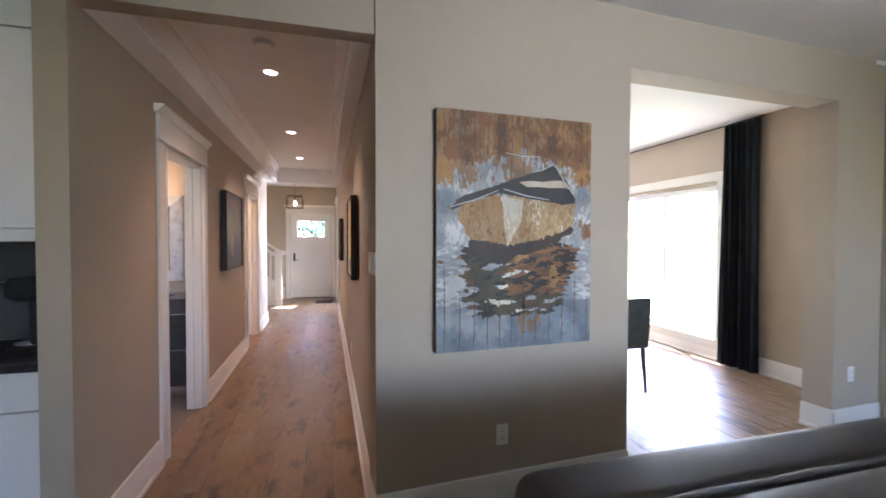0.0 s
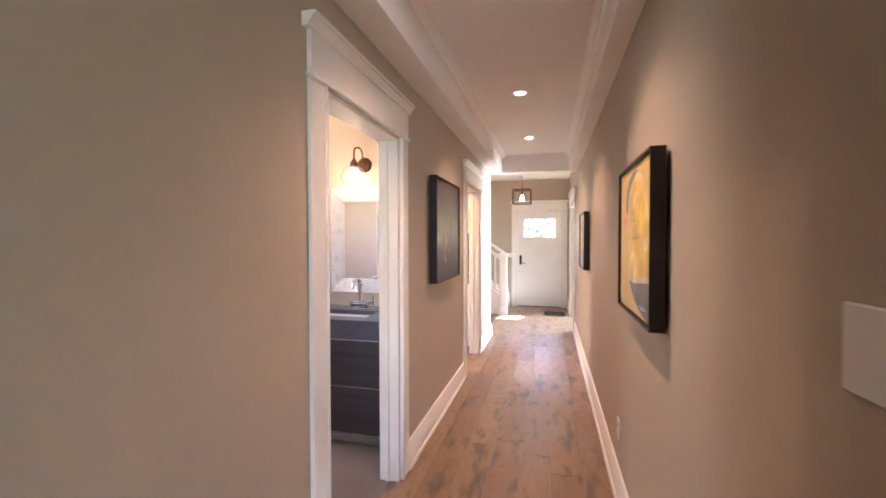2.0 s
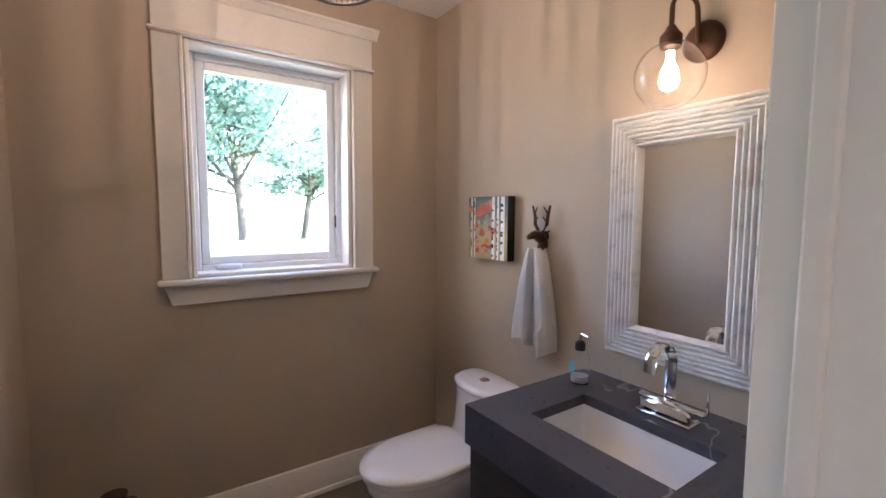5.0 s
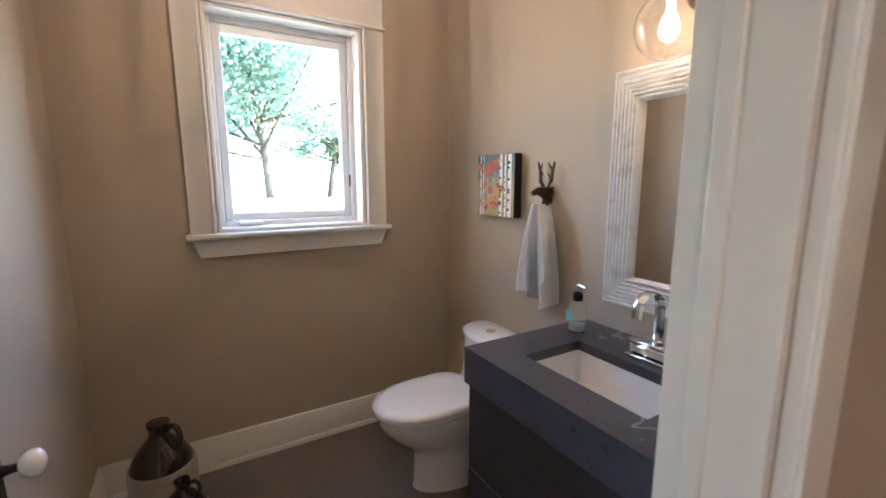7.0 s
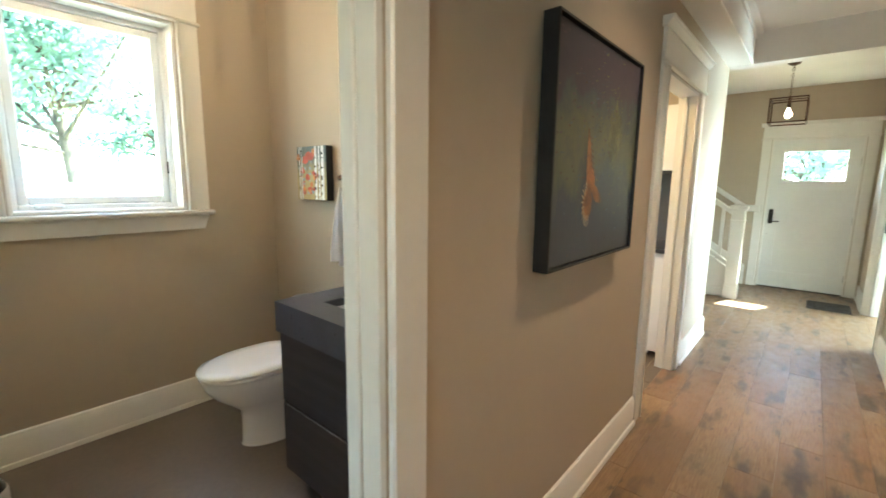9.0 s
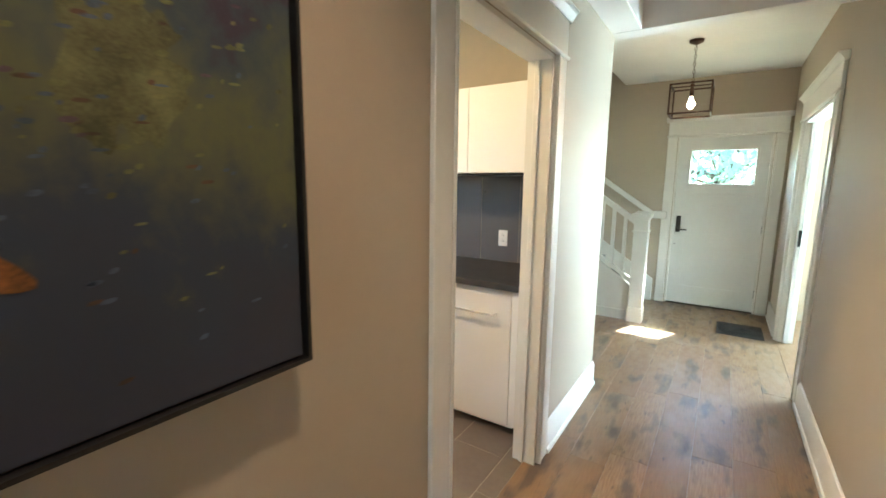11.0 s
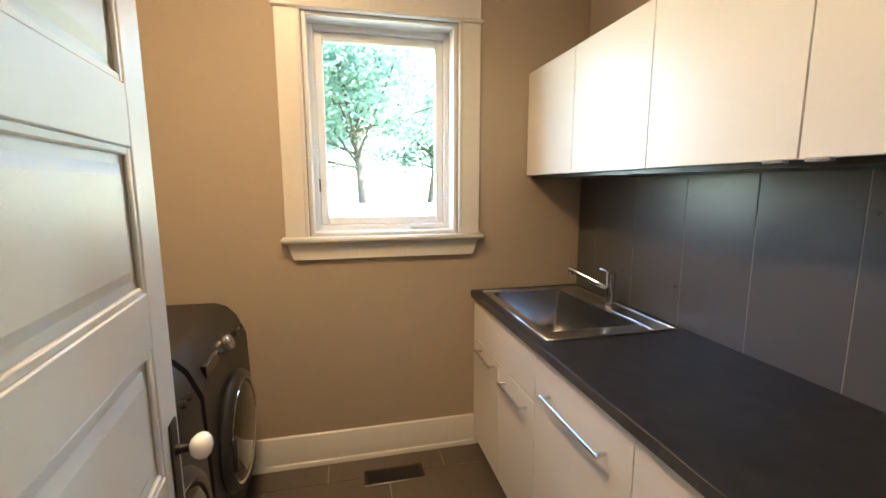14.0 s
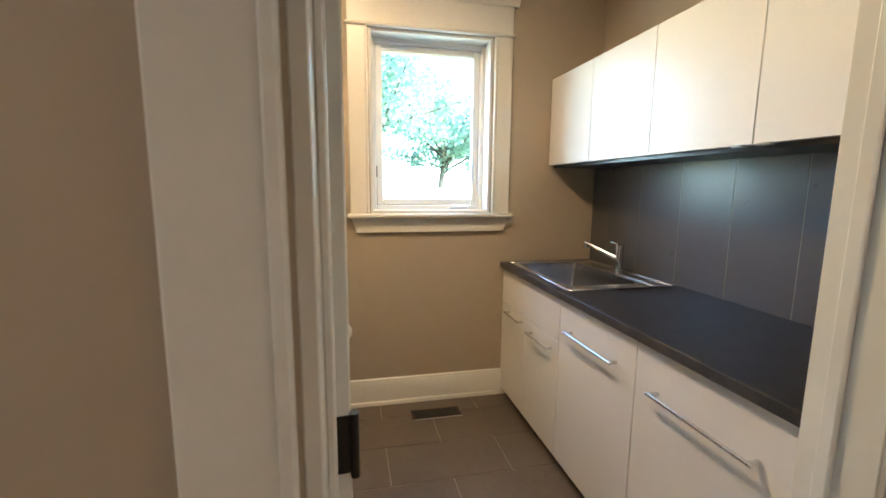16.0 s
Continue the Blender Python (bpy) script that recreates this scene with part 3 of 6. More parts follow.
# ---- doors ----
def panel_door(name, hinge, turn, width, label, mirror=1):
    """Five-panel door; its leaf runs along local +x from the hinge, its seen face looks to local -y (mirror 1)."""
    d = thing(name, hinge, label, "door", turn=turn)
    H, T, S = 2.03, 0.036, 0.105
    part("stile", bx(0, S, 0, T, 0.01, H, bevel=0.003), DOORW, d)
    part("stile", bx(width - S, width, 0, T, 0.01, H, bevel=0.003), DOORW, d)
    ph = 0.262
    z = 0.187
    rails = [(0.01, 0.187)]
    for i in range(5):
        lo, hi = z, z + ph
        rails.append((hi, hi + 0.108 if i < 4 else H))
        bm = bm_new()
        box(bm, S - 0.006, width - S + 0.006, 0.012, T - 0.012, lo - 0.006, hi + 0.006)
        for f, g in ((0.012, 0.004), (T - 0.012, T - 0.004)):
            a = [bm.verts.new((x, f, zz)) for x, zz in ((S + 0.03, lo + 0.03), (width - S - 0.03, lo + 0.03), (width - S - 0.03, hi - 0.03), (S + 0.03, hi - 0.03))]
            c = [bm.verts.new((x, g, zz)) for x, zz in ((S + 0.05, lo + 0.05), (width - S - 0.05, lo + 0.05), (width - S - 0.05, hi - 0.05), (S + 0.05, hi - 0.05))]
            for k in range(4):
                bm.faces.new((a[k], a[(k + 1) % 4], c[(k + 1) % 4], c[k]))
            bm.faces.new(c)
        part("panel", bm, DOORW, d, smooth=20)
        bm = bm_new()
        w = 0.014
        for y0, y1 in ((0.0025, 0.012), (T - 0.012, T - 0.0025)):
            box(bm, S - 0.001, S + w, y0, y1, lo, hi, 0.003)
            box(bm, width - S - w, width - S + 0.001, y0, y1, lo, hi, 0.003)
            box(bm, S + w, width - S - w, y0, y1, lo - 0.001, lo + w, 0.003)
            box(bm, S + w, width - S - w, y0, y1, hi - w, hi + 0.001, 0.003)
        part("panel_moulding", bm, DOORW, d)
        z = hi + 0.108
    for lo, hi in rails:
        part("rail", bx(S, width - S, 0, T, lo, hi, bevel=0.0025), DOORW, d)
    kx = width - 0.048
    for side, y0 in ((-1, 0.0), (1, T)):
        h = part("door_handle", bx(kx - 0.022, kx + 0.022, y0, y0 + side * 0.005, 0.80, 1.01, bevel=0.002), BLACKM, d, "black iron backplate")
        part("spindle", lathe(bm_new(), [(0.013, 0), (0.009, 0.012), (0.008, 0.035)], (kx, y0 + side * 0.005, 0.945), 16, (0, side, 0)), BLACKM, h)
        part("knob", lathe(bm_new(), [(0.008, 0), (0.018, 0.004), (0.026, 0.014), (0.0285, 0.024), (0.026, 0.034), (0.016, 0.042), (0.002, 0.045)], (kx, y0 + side * 0.03, 0.945), 24, (0, side, 0)), PORCEL, h, "white porcelain knob")
    for zz in (0.25, 1.03, 1.80):
        part("hinge_leaf", bx(-0.0022, 0.0, 0.002, T - 0.004, zz - 0.045, zz + 0.045), BLACKM, d, "black hinge leaf on the door edge", smooth=None)
        part("hinge", lathe(bm_new(), [(0.007, -0.05), (0.007, 0.05)], (-0.004, -0.004 if mirror > 0 else T + 0.004, zz), 12), BLACKM, d, "black hinge barrel")
    return d


panel_door("bath_door", (-1.09, 3.388, 0.0), 186.8, 0.80, "white five-panel door standing open against the wall")
panel_door("laundry_door", (-1.09, 6.322, 0.0), 185.5, 0.79, "white five-panel door standing open into the laundry")
for y in (BATH[0], LAUN[0]):
    for zz in (0.25, 1.03, 1.80):
        tagged(part("hinge_leaf", bx(-1.073, -1.035, y + 0.0195, y + 0.0215, zz - 0.045, zz + 0.045), BLACKM, bpy.data.objects["bath_door_jamb" if y == BATH[0] else "laundry_door_jamb"]), "black hinge leaf")


def front_door():
    d = thing("front_door", (-0.748, 11.185, 0.012), "white craftsman front door with a small glazed light, closed", "door")
    W, H, T = 0.9, 2.033, 0.045
    gx0, gx1, gz0, gz1 = 0.135, 0.777, 1.495, 1.887
    bm = bm_new()
    for a in ((0, gx0, 0, H), (gx1, W, 0, H), (gx0, gx1, 0, gz0), (gx0, gx1, gz1, H)):
        box(bm, a[0], a[1], 0, T, a[2], a[3])
    part("slab", bm, DOORW, d, smooth=None)
    for a in ((gx0 - 0.025, gx0, gz0 - 0.025, gz1 + 0.025), (gx1, gx1 + 0.025, gz0 - 0.025, gz1 + 0.025), (gx0, gx1, gz0 - 0.025, gz0), (gx0, gx1, gz1, gz1 + 0.025)):
        part("glazing_bead", bx(a[0], a[1], -0.008, 0.02, a[2], a[3], bevel=0.003), DOORW, d)
    part("pane", bx(gx0, gx1, 0.02, 0.025, gz0, gz1), PANE, d, smooth=None).visible_shadow = False
    part("panel_ledge", bx(gx0 - 0.01, gx1 + 0.01, -0.006, 0, 1.355, 1.375, bevel=0.002), DOORW, d)
    for a in ((gx0 - 0.01, gx0, 0.23, 1.355), (gx1, gx1 + 0.01, 0.23, 1.355), (gx0, gx1, 0.22, 0.23)):
        part("panel_edge", bx(a[0], a[1], -0.004, 0, a[2], a[3], bevel=0.001), DOORW, d)
    h = part("door_handle", bx(0.035, 0.085, -0.022, 0, 0.90, 1.10, bevel=0.004), BLACKM, d, "black keypad lock set")
    part("lever", bx(0.05, 0.16, -0.06, -0.045, 0.925, 0.942, bevel=0.005), BLACKM, h)
    part("lever_neck", lathe(bm_new(), [(0.011, 0), (0.011, 0.04)], (0.06, -0.02, 0.933), 14, (0, -1, 0)), BLACKM, h)
    part("peg", bx(0.025, 0.05, -0.006, 0, 0.745, 0.76, bevel=0.002), STEEL, d)
    for z in (0.22, 0.98, 1.75):
        part("hinge", bx(W - 0.004, W + 0.012, -0.012, 0.002, z - 0.05, z + 0.05, bevel=0.003), STEEL, d, "satin steel hinge")
    part("threshold", bx(-0.02, W + 0.02, -0.01, 0.12, -0.011, 0.004, bevel=0.003), DARKWOOD, d)
    return d


front_door()
p = thing("pocket_door", (0.375, 10.215, 0.01), "white pocket door edge slid into its wall", "door")
part("leaf", bx(-0.02, 0.02, -0.055, 0.0, 0, 2.03, bevel=0.003), DOORW, p)
part("edge_pull", bx(-0.012, 0.012, -0.058, -0.054, 0.93, 1.08, bevel=0.001), BLACKM, p, "black edge pull")


# ---- powder room ----
def at_origin(bm, o):
    bmesh.ops.translate(bm, verts=bm.verts, vec=-Vector(o))
    return bm


def vanity():
    v = thing("vanity_cabinet", (-1.525, 4.80, 0.0), "espresso veneer vanity cabinet with two wide drawers", "vanity")
    part("body", bx(-0.44, 0.452, -0.29, 0.30, 0.105, 0.70, bevel=0.002), VANITY, v)
    part("side_panel", bx(-0.446, -0.43, -0.29, 0.30, 0.105, 0.769), VANITY, v, smooth=None)
    part("toe_kick", bx(-0.40, 0.452, -0.22, 0.30, 0.0, 0.105), STEEL, v, "brushed steel toe kick", smooth=None)
    for z0, z1 in ((0.108, 0.437), (0.444, 0.766)):
        d = part("drawer", bx(-0.447, 0.452, -0.312, -0.2905, z0, z1, bevel=0.002), VANITY, v)
        part("edge_strip", bx(-0.446, 0.451, -0.3135, -0.309, z1 - 0.004, z1 + 0.0005), STEEL, d, "thin bright edge strip", smooth=None)
    return v


vanity()
top = thing("stone_countertop", (-1.525, 4.80, 0.77), "charcoal soapstone vanity top with white veins and deep mitred edge", "countertop")
SX0, SX1, SY0, SY1 = -0.29, 0.17, -0.19, 0.075
bm = holed(bm_new(), -0.46, 0.453, -0.325, 0.299, SX0, SX1, SY0, SY1, 0.10, 0.135)
part("slab", bm, SOAPSTONE, top, smooth=None)
part("apron", bx(-0.46, 0.453, -0.325, -0.295, 0.0, 0.1), SOAPSTONE, top, smooth=None)
part("apron", bx(-0.46, -0.43, -0.295, 0.299, 0.0, 0.1), SOAPSTONE, top, smooth=None)


def basin(x0, x1, y0, y1, depth, wall, floor_in, radius=0.03):
    """An open bowl of thickness wall: rounded outer walls, a sloping inside."""
    bm = bm_new()
    def ring(i, z, r):
        pts = []
        for cx, cy, a in ((x1 - i - r, y1 - i - r, 0), (x0 + i + r, y1 - i - r, 90), (x0 + i + r, y0 + i + r, 180), (x1 - i - r, y0 + i + r, 270)):
            pts += [(px, py, z) for px, py in arc(cx, cy, r, a, a + 90, 5)]
        return [bm.verts.new(p) for p in pts]
    rings = [ring(-wall, -depth - wall, radius + wall), ring(-wall, 0, radius + wall), ring(0, 0, radius), ring(0.008, -depth * 0.5, radius), ring(0.02, -depth * 0.88, radius), ring(floor_in, -depth, radius)]
    for a, b in zip(rings, rings[1:]):
        for k in range(len(a)):
            bm.faces.new((a[k], a[(k + 1) % len(a)], b[(k + 1) % len(b)], b[k]))
    bm.faces.new(rings[0][::-1])
    bm.faces.new(rings[-1])
    return bm


sink = thing("vanity_sink", (-1.525, 4.80, 0.869), "white ceramic undermount rectangular sink", "sink")
bm = basin(SX0 - 0.004, SX1 + 0.004, SY0 - 0.004, SY1 + 0.004, 0.13, 0.012, 0.05, 0.02)
part("bowl", bm, CERAMIC, sink, smooth=50)
part("drain", lathe(bm_new(), [(0.024, 0), (0.024, 0.004), (0.018, 0.006), (0.002, 0.004)], (-0.06, -0.06, -0.1295), 24), CHROME, sink)

f = thing("vanity_faucet", (-1.56, 4.955, 0.905), "polished chrome faucet with a curved ribbon spout", "faucet")
part("base_block", bx(-0.085, 0.085, -0.045, 0.03, 0.0, 0.012, bevel=0.003), CHROME, f)
part("body", bx(-0.08, 0.08, -0.035, 0.02, 0.014, 0.05, bevel=0.008), CHROME, f)
part("handle", bx(-0.085, 0.12, -0.032, -0.008, 0.05, 0.062, bevel=0.004), CHROME, f)
part("lever_pin", bx(0.10, 0.108, 0.02, 0.028, 0.03, 0.11, bevel=0.002), CHROME, f)
pts = [(0, 0.005, 0.05), (0, 0.005, 0.17)] + [(0, -0.055 + 0.06 * math.cos(radians(a)), 0.185 + 0.058 * math.sin(radians(a))) for a in range(0, 181, 15)] + [(0, -0.117, 0.165)]
part("spout", tube(bm_new(), pts, 0.004, 8, flat=4.6, up=(1, 0, 0)), CHROME, f, smooth=50)

s = thing("soap_dispenser", (-1.90, 4.955, 0.905), "clear glass soap dispenser with black pump collar", "soap dispenser")
part("bottle", lathe(bm_new(), [(0.034, 0), (0.036, 0.006), (0.036, 0.09), (0.033, 0.105), (0.018, 0.122), (0.016, 0.128)], n=28), THIN, s)
part("soap", lathe(bm_new(), [(0.031, 0.004), (0.031, 0.028)], n=28), mat("clear_soap", (0.55, 0.6, 0.62), rough=0.1), s)
part("collar", lathe(bm_new(), [(0.019, 0.124), (0.019, 0.150), (0.012, 0.158)], n=20), PAPERW, s, "black pump collar")
part("pump", tube(bm_new(), [(0, 0, 0.155), (0, 0, 0.185), (0.008, -0.003, 0.188), (0.045, -0.01, 0.184)], 0.0055, 10), CHROME, s)
part("sticker", bx(-0.02, 0.004, -0.038, -0.0362, 0.045, 0.085), mat("blue_label", (0.15, 0.45, 0.55), rough=0.5), s, "small blue label", smooth=None)


def towel():
    t = thing("hand_towel", (-2.22, 5.085, 0.86), "white terry hand towel hanging from the hook", "towel")
    for lay, (w0, w1, low, yy, skew) in enumerate(((0.03, 0.118, 0.07, -0.056, -0.022), (0.026, 0.088, 0.035, -0.022, 0.004))):
        bm = bm_new()
        rows, cols = 22, 30
        grid = []
        for j in range(rows + 1):
            v = j / rows
            w = w0 + (w1 - w0) * min(1, (1 - v) * 1.15) ** 0.7
            top_z = 0.53
            row = []
            for i in range(cols + 1):
                u = 2 * i / cols - 1
                base = low + (0.05 * (u + 1) + 0.03 * abs(u) if lay == 0 else 0.05 * abs(u - 0.2))
                z = base + (top_z - base) * v
                fold = 0.026 * math.sin(u * 4.6 + 0.7 + lay * 2 + 0.8 * v) + 0.009 * math.sin(u * 12 + 3 * v + lay)
                row.append(bm.verts.new((u * w + skew * (1 - v), yy + fold * (1 - 0.5 * v) - 0.012 * (1 - u * u), z)))
            grid.append(row)
        for j in range(rows):
            for i in range(cols):
                bm.faces.new((grid[j][i], grid[j][i + 1], grid[j + 1][i + 1], grid[j + 1][i]))
        bmesh.ops.solidify(bm, geom=bm.faces[:], thickness=0.011)
        part("fold", bm, TOWEL, t, smooth=70)
    return t


towel()
hook = bm_new()
lathe(hook, [(0.022, 0), (0.02, 0.006), (0.01, 0.01)], (0, 0, 0), 16, (0, -1, 0))
tube(hook, [(0, 0, -0.05), (0, -0.02, -0.02), (0, -0.045, 0.0), (-0.004, -0.075, 0.004), (-0.012, -0.10, -0.008)], 0.024, 12, [0.6, 1.0, 1.1, 0.75, 0.45])
tube(hook, [(0, -0.02, -0.02), (0.006, -0.03, -0.05), (0.01, -0.045, -0.085)], 0.02, 10, [0.8, 1, 0.5])
for sx in (-1, 1):
    tube(hook, [(sx * 0.01, -0.03, 0.015), (sx * 0.035, -0.03, 0.05), (sx * 0.038, -0.028, 0.09), (sx * 0.052, -0.03, 0.135)], 0.0085, 8, [1, 1, 0.9, 0.5])
    tube(hook, [(sx * 0.036, -0.03, 0.06), (sx * 0.014, -0.035, 0.085)], 0.005, 8, [1, 0.5])
    tube(hook, [(sx * 0.038, -0.03, 0.1), (sx * 0.018, -0.035, 0.13)], 0.005, 8, [1, 0.5])
    tube(hook, [(sx * 0.012, -0.025, 0.012), (sx * 0.045, -0.022, 0.022)], 0.008, 8, [1, 0.4])
hk = solid("wall_hook", hook, BRONZE, "dark bronze antlered wall hook", "hook", kind="", smooth=60)
hk.location = (-2.222, 5.10, 1.445)


def frame_bars(t, cx, cz, w, h, prof, material, name="frame_side", plane="y", at=0.0, side=-1):
    """Mitred bars of one profile (in, out from wall) round a rectangle on a wall in plane y or x."""
    corners = [(-w / 2, -h / 2), (w / 2, -h / 2), (w / 2, h / 2), (-w / 2, h / 2)]
    for k in range(4):
        bm = bm_new()
        a, b = corners[k], corners[(k + 1) % 4]
        rows = []
        for (px, pz) in (a, b):
            sx, sz = -1 if px > 0 else 1, -1 if pz > 0 else 1
            ring = []
            for i, o in prof:
                u, v, d = cx + px + sx * i, cz + pz + sz * i, at + side * o
                ring.append(bm.verts.new((u, d, v) if plane == "y" else (d, u, v)))
            rows.append(ring)
        n = len(prof)
        for i in range(n):
            bm.faces.new((rows[0][i], rows[0][(i + 1) % n], rows[1][(i + 1) % n], rows[1][i]))
        bm.faces.new(rows[0][::-1])
        bm.faces.new(rows[1])
        part(name, bm, material, t, smooth=30)


m = thing("wall_mirror", (-1.612, 5.098, 1.02), "mirror in a wide reeded whitewashed wooden frame", "mirror")
prof = [(0, 0), (0, 0.022)]
for k in range(7):
    i0 = 0.002 + k * 0.0165
    prof += [(i0, 0.020 + 0.0015 * k), (i0 + 0.0035, 0.031 + 0.0012 * k), (i0 + 0.006, 0.0335 + 0.0012 * k), (i0 + 0.0095, 0.0325 + 0.0012 * k), (i0 + 0.0125, 0.028 + 0.001 * k), (i0 + 0.0145, 0.018 + 0.001 * k)]
prof += [(0.118, 0.012), (0.118, 0)]
frame_bars(m, 0, 0.437, 0.535, 0.877, prof, WASHEDW)
part("mirror_glass", bx(-0.155, 0.155, -0.012, -0.004, 0.112, 0.762), MIRRORG, m, smooth=None)

c = thing("wall_sconce", (-1.577, 5.10, 2.085), "bronze gooseneck wall sconce with a clear glass globe, lit", "wall lamp")
part("backplate", lathe(bm_new(), [(0.062, 0), (0.062, 0.012), (0.05, 0.024), (0.02, 0.03)], (0, 0, 0), 32, (0, -1, 0)), BRONZE, c, smooth=50)
pts = [(-0.037, -0.13, 0.015), (-0.037, -0.13, 0.08)] + [(-0.037 + 0.033 * (1 - math.cos(radians(a))) / 2, -0.087 - 0.043 * math.cos(radians(a)), 0.085 + 0.045 * math.sin(radians(a))) for a in range(0, 181, 15)] + [(-0.002, -0.042, 0.03), (0, -0.036, -0.012)]
part("arm", tube(bm_new(), pts, 0.0075, 12), BRONZE, c, smooth=60)
so = part("socket", lathe(bm_new(), [(0.03, -0.035), (0.032, -0.02), (0.032, 0.0), (0.022, 0.012), (0.012, 0.03)], (-0.037, -0.13, 0.0), 24), BRONZE, c)
ball = [(0.102 * math.sin(radians(a)), -0.118 + 0.102 * math.cos(radians(a))) for a in range(18, 180, 9)] + [(0.001, -0.22)]
ggl = part("globe", lathe(bm_new(), [(0.027, -0.012)] + ball + [(max(0.0005, r - 0.002), z + 0.002 * (1 if z < -0.15 else 0)) for r, z in ball[::-1]] + [(0.025, -0.012)], (-0.037, -0.13, 0.0), 40), GLASS, c, "clear glass globe", 60)
ggl.visible_shadow = False
part("bulb", lathe(bm_new(), [(0.012, -0.045), (0.012, -0.075), (0.024, -0.10), (0.028, -0.12), (0.022, -0.14), (0.004, -0.148)], (-0.037, -0.13, 0.0), 20), BULBG, c, "lit filament bulb").visible_shadow = False

pd = thing("cage_pendant", (-2.25, 4.15, 2.26), "black wire drum cage pendant lamp, lit", "pendant lamp")
for z in (0.004, 0.10, 0.28):
    bm = bm_new()
    tube(bm, [(0.122 * math.cos(2 * math.pi * i / 40), 0.122 * math.sin(2 * math.pi * i / 40), z) for i in range(41)], 0.006 if z != 0.10 else 0.0025, 8)
    part("ring", bm, BLACKM, pd)
for i in range(40):
    a = 2 * math.pi * i / 40
    part("wire", tube(bm_new(), [(0.122 * math.cos(a), 0.122 * math.sin(a), 0.0), (0.122 * math.cos(a), 0.122 * math.sin(a), 0.285)], 0.0022, 5), BLACKM, pd)
part("spider", bx(-0.122, 0.122, -0.008, 0.008, 0.278, 0.286), BLACKM, pd)
part("stem", lathe(bm_new(), [(0.02, 0.2), (0.02, 0.27), (0.007, 0.285), (0.007, 0.44), (0.055, 0.445), (0.055, 0.46)], n=20), BLACKM, pd)
part("bulb", lathe(bm_new(), [(0.013, 0.2), (0.016, 0.185), (0.03, 0.14), (0.03, 0.12), (0.018, 0.1), (0.003, 0.096)], n=20), BULBG, pd, "lit bulb").visible_shadow = False


def toilet():
    t = thing("toilet", (-2.462, 5.10, 0.0), "white ceramic one-piece toilet, lid closed", "toilet")
    def loop(bm, w, front, back, z, n=36, sq=2.0):
        """A rounded outline from y = -front to y = -back, half width w; square at the back."""
        vs, cy, l = [], -(front + back) / 2, (front - back) / 2
        for i in range(n):
            a = 2 * math.pi * i / n
            s, k = math.sin(a), math.cos(a)
            e = 2.0 / (sq if s < 0 else 3.6)
            vs.append(bm.verts.new((w * math.copysign(abs(k) ** e, k), cy + l * math.copysign(abs(s) ** e, s), z)))
        return vs
    def loft(rows):
        bm = bm_new()
        rs = [loop(bm, *r) for r in rows]
        for a, b in zip(rs, rs[1:]):
            for i in range(len(a)):
                bm.faces.new((a[i], a[(i + 1) % len(a)], b[(i + 1) % len(b)], b[i]))
        bm.faces.new(rs[0][::-1])
        bm.faces.new(rs[-1])
        return bm
    part("bowl", loft([(0.128, 0.602, 0.04, 0.0), (0.124, 0.596, 0.04, 0.012), (0.122, 0.594, 0.04, 0.17), (0.126, 0.602, 0.04, 0.205), (0.148, 0.655, 0.035, 0.25), (0.178, 0.725, 0.03, 0.31), (0.196, 0.768, 0.02, 0.37), (0.2, 0.778, 0.02, 0.415), (0.195, 0.77, 0.02, 0.422)]), CERAMIC, t, smooth=60)
    part("seat", loft([(0.188, 0.78, 0.27, 0.424), (0.197, 0.79, 0.265, 0.430), (0.197, 0.79, 0.265, 0.440), (0.19, 0.782, 0.27, 0.446)]), CERAMIC, t, smooth=60)
    part("lid", loft([(0.191, 0.785, 0.26, 0.449), (0.199, 0.797, 0.255, 0.455), (0.197, 0.793, 0.255, 0.466), (0.17, 0.75, 0.28, 0.476), (0.1, 0.66, 0.34, 0.480)]), CERAMIC, t, smooth=60)
    part("tank", loft([(0.19, 0.33, 0.03, 0.40), (0.182, 0.27, 0.03, 0.48), (0.186, 0.255, 0.03, 0.62), (0.19, 0.255, 0.03, 0.685)]), CERAMIC, t, smooth=60)
    l = part("tank_lid", loft([(0.192, 0.26, 0.028, 0.688), (0.197, 0.265, 0.028, 0.695), (0.194, 0.262, 0.028, 0.712), (0.168, 0.235, 0.05, 0.722)]), CERAMIC, t, smooth=60)
    part("flush_button", lathe(bm_new(), [(0.026, 0.720), (0.026, 0.726), (0.02, 0.729)], (0.0, -0.145, 0), 24), CHROME, l, "chrome dual flush button")
    return t


toilet()


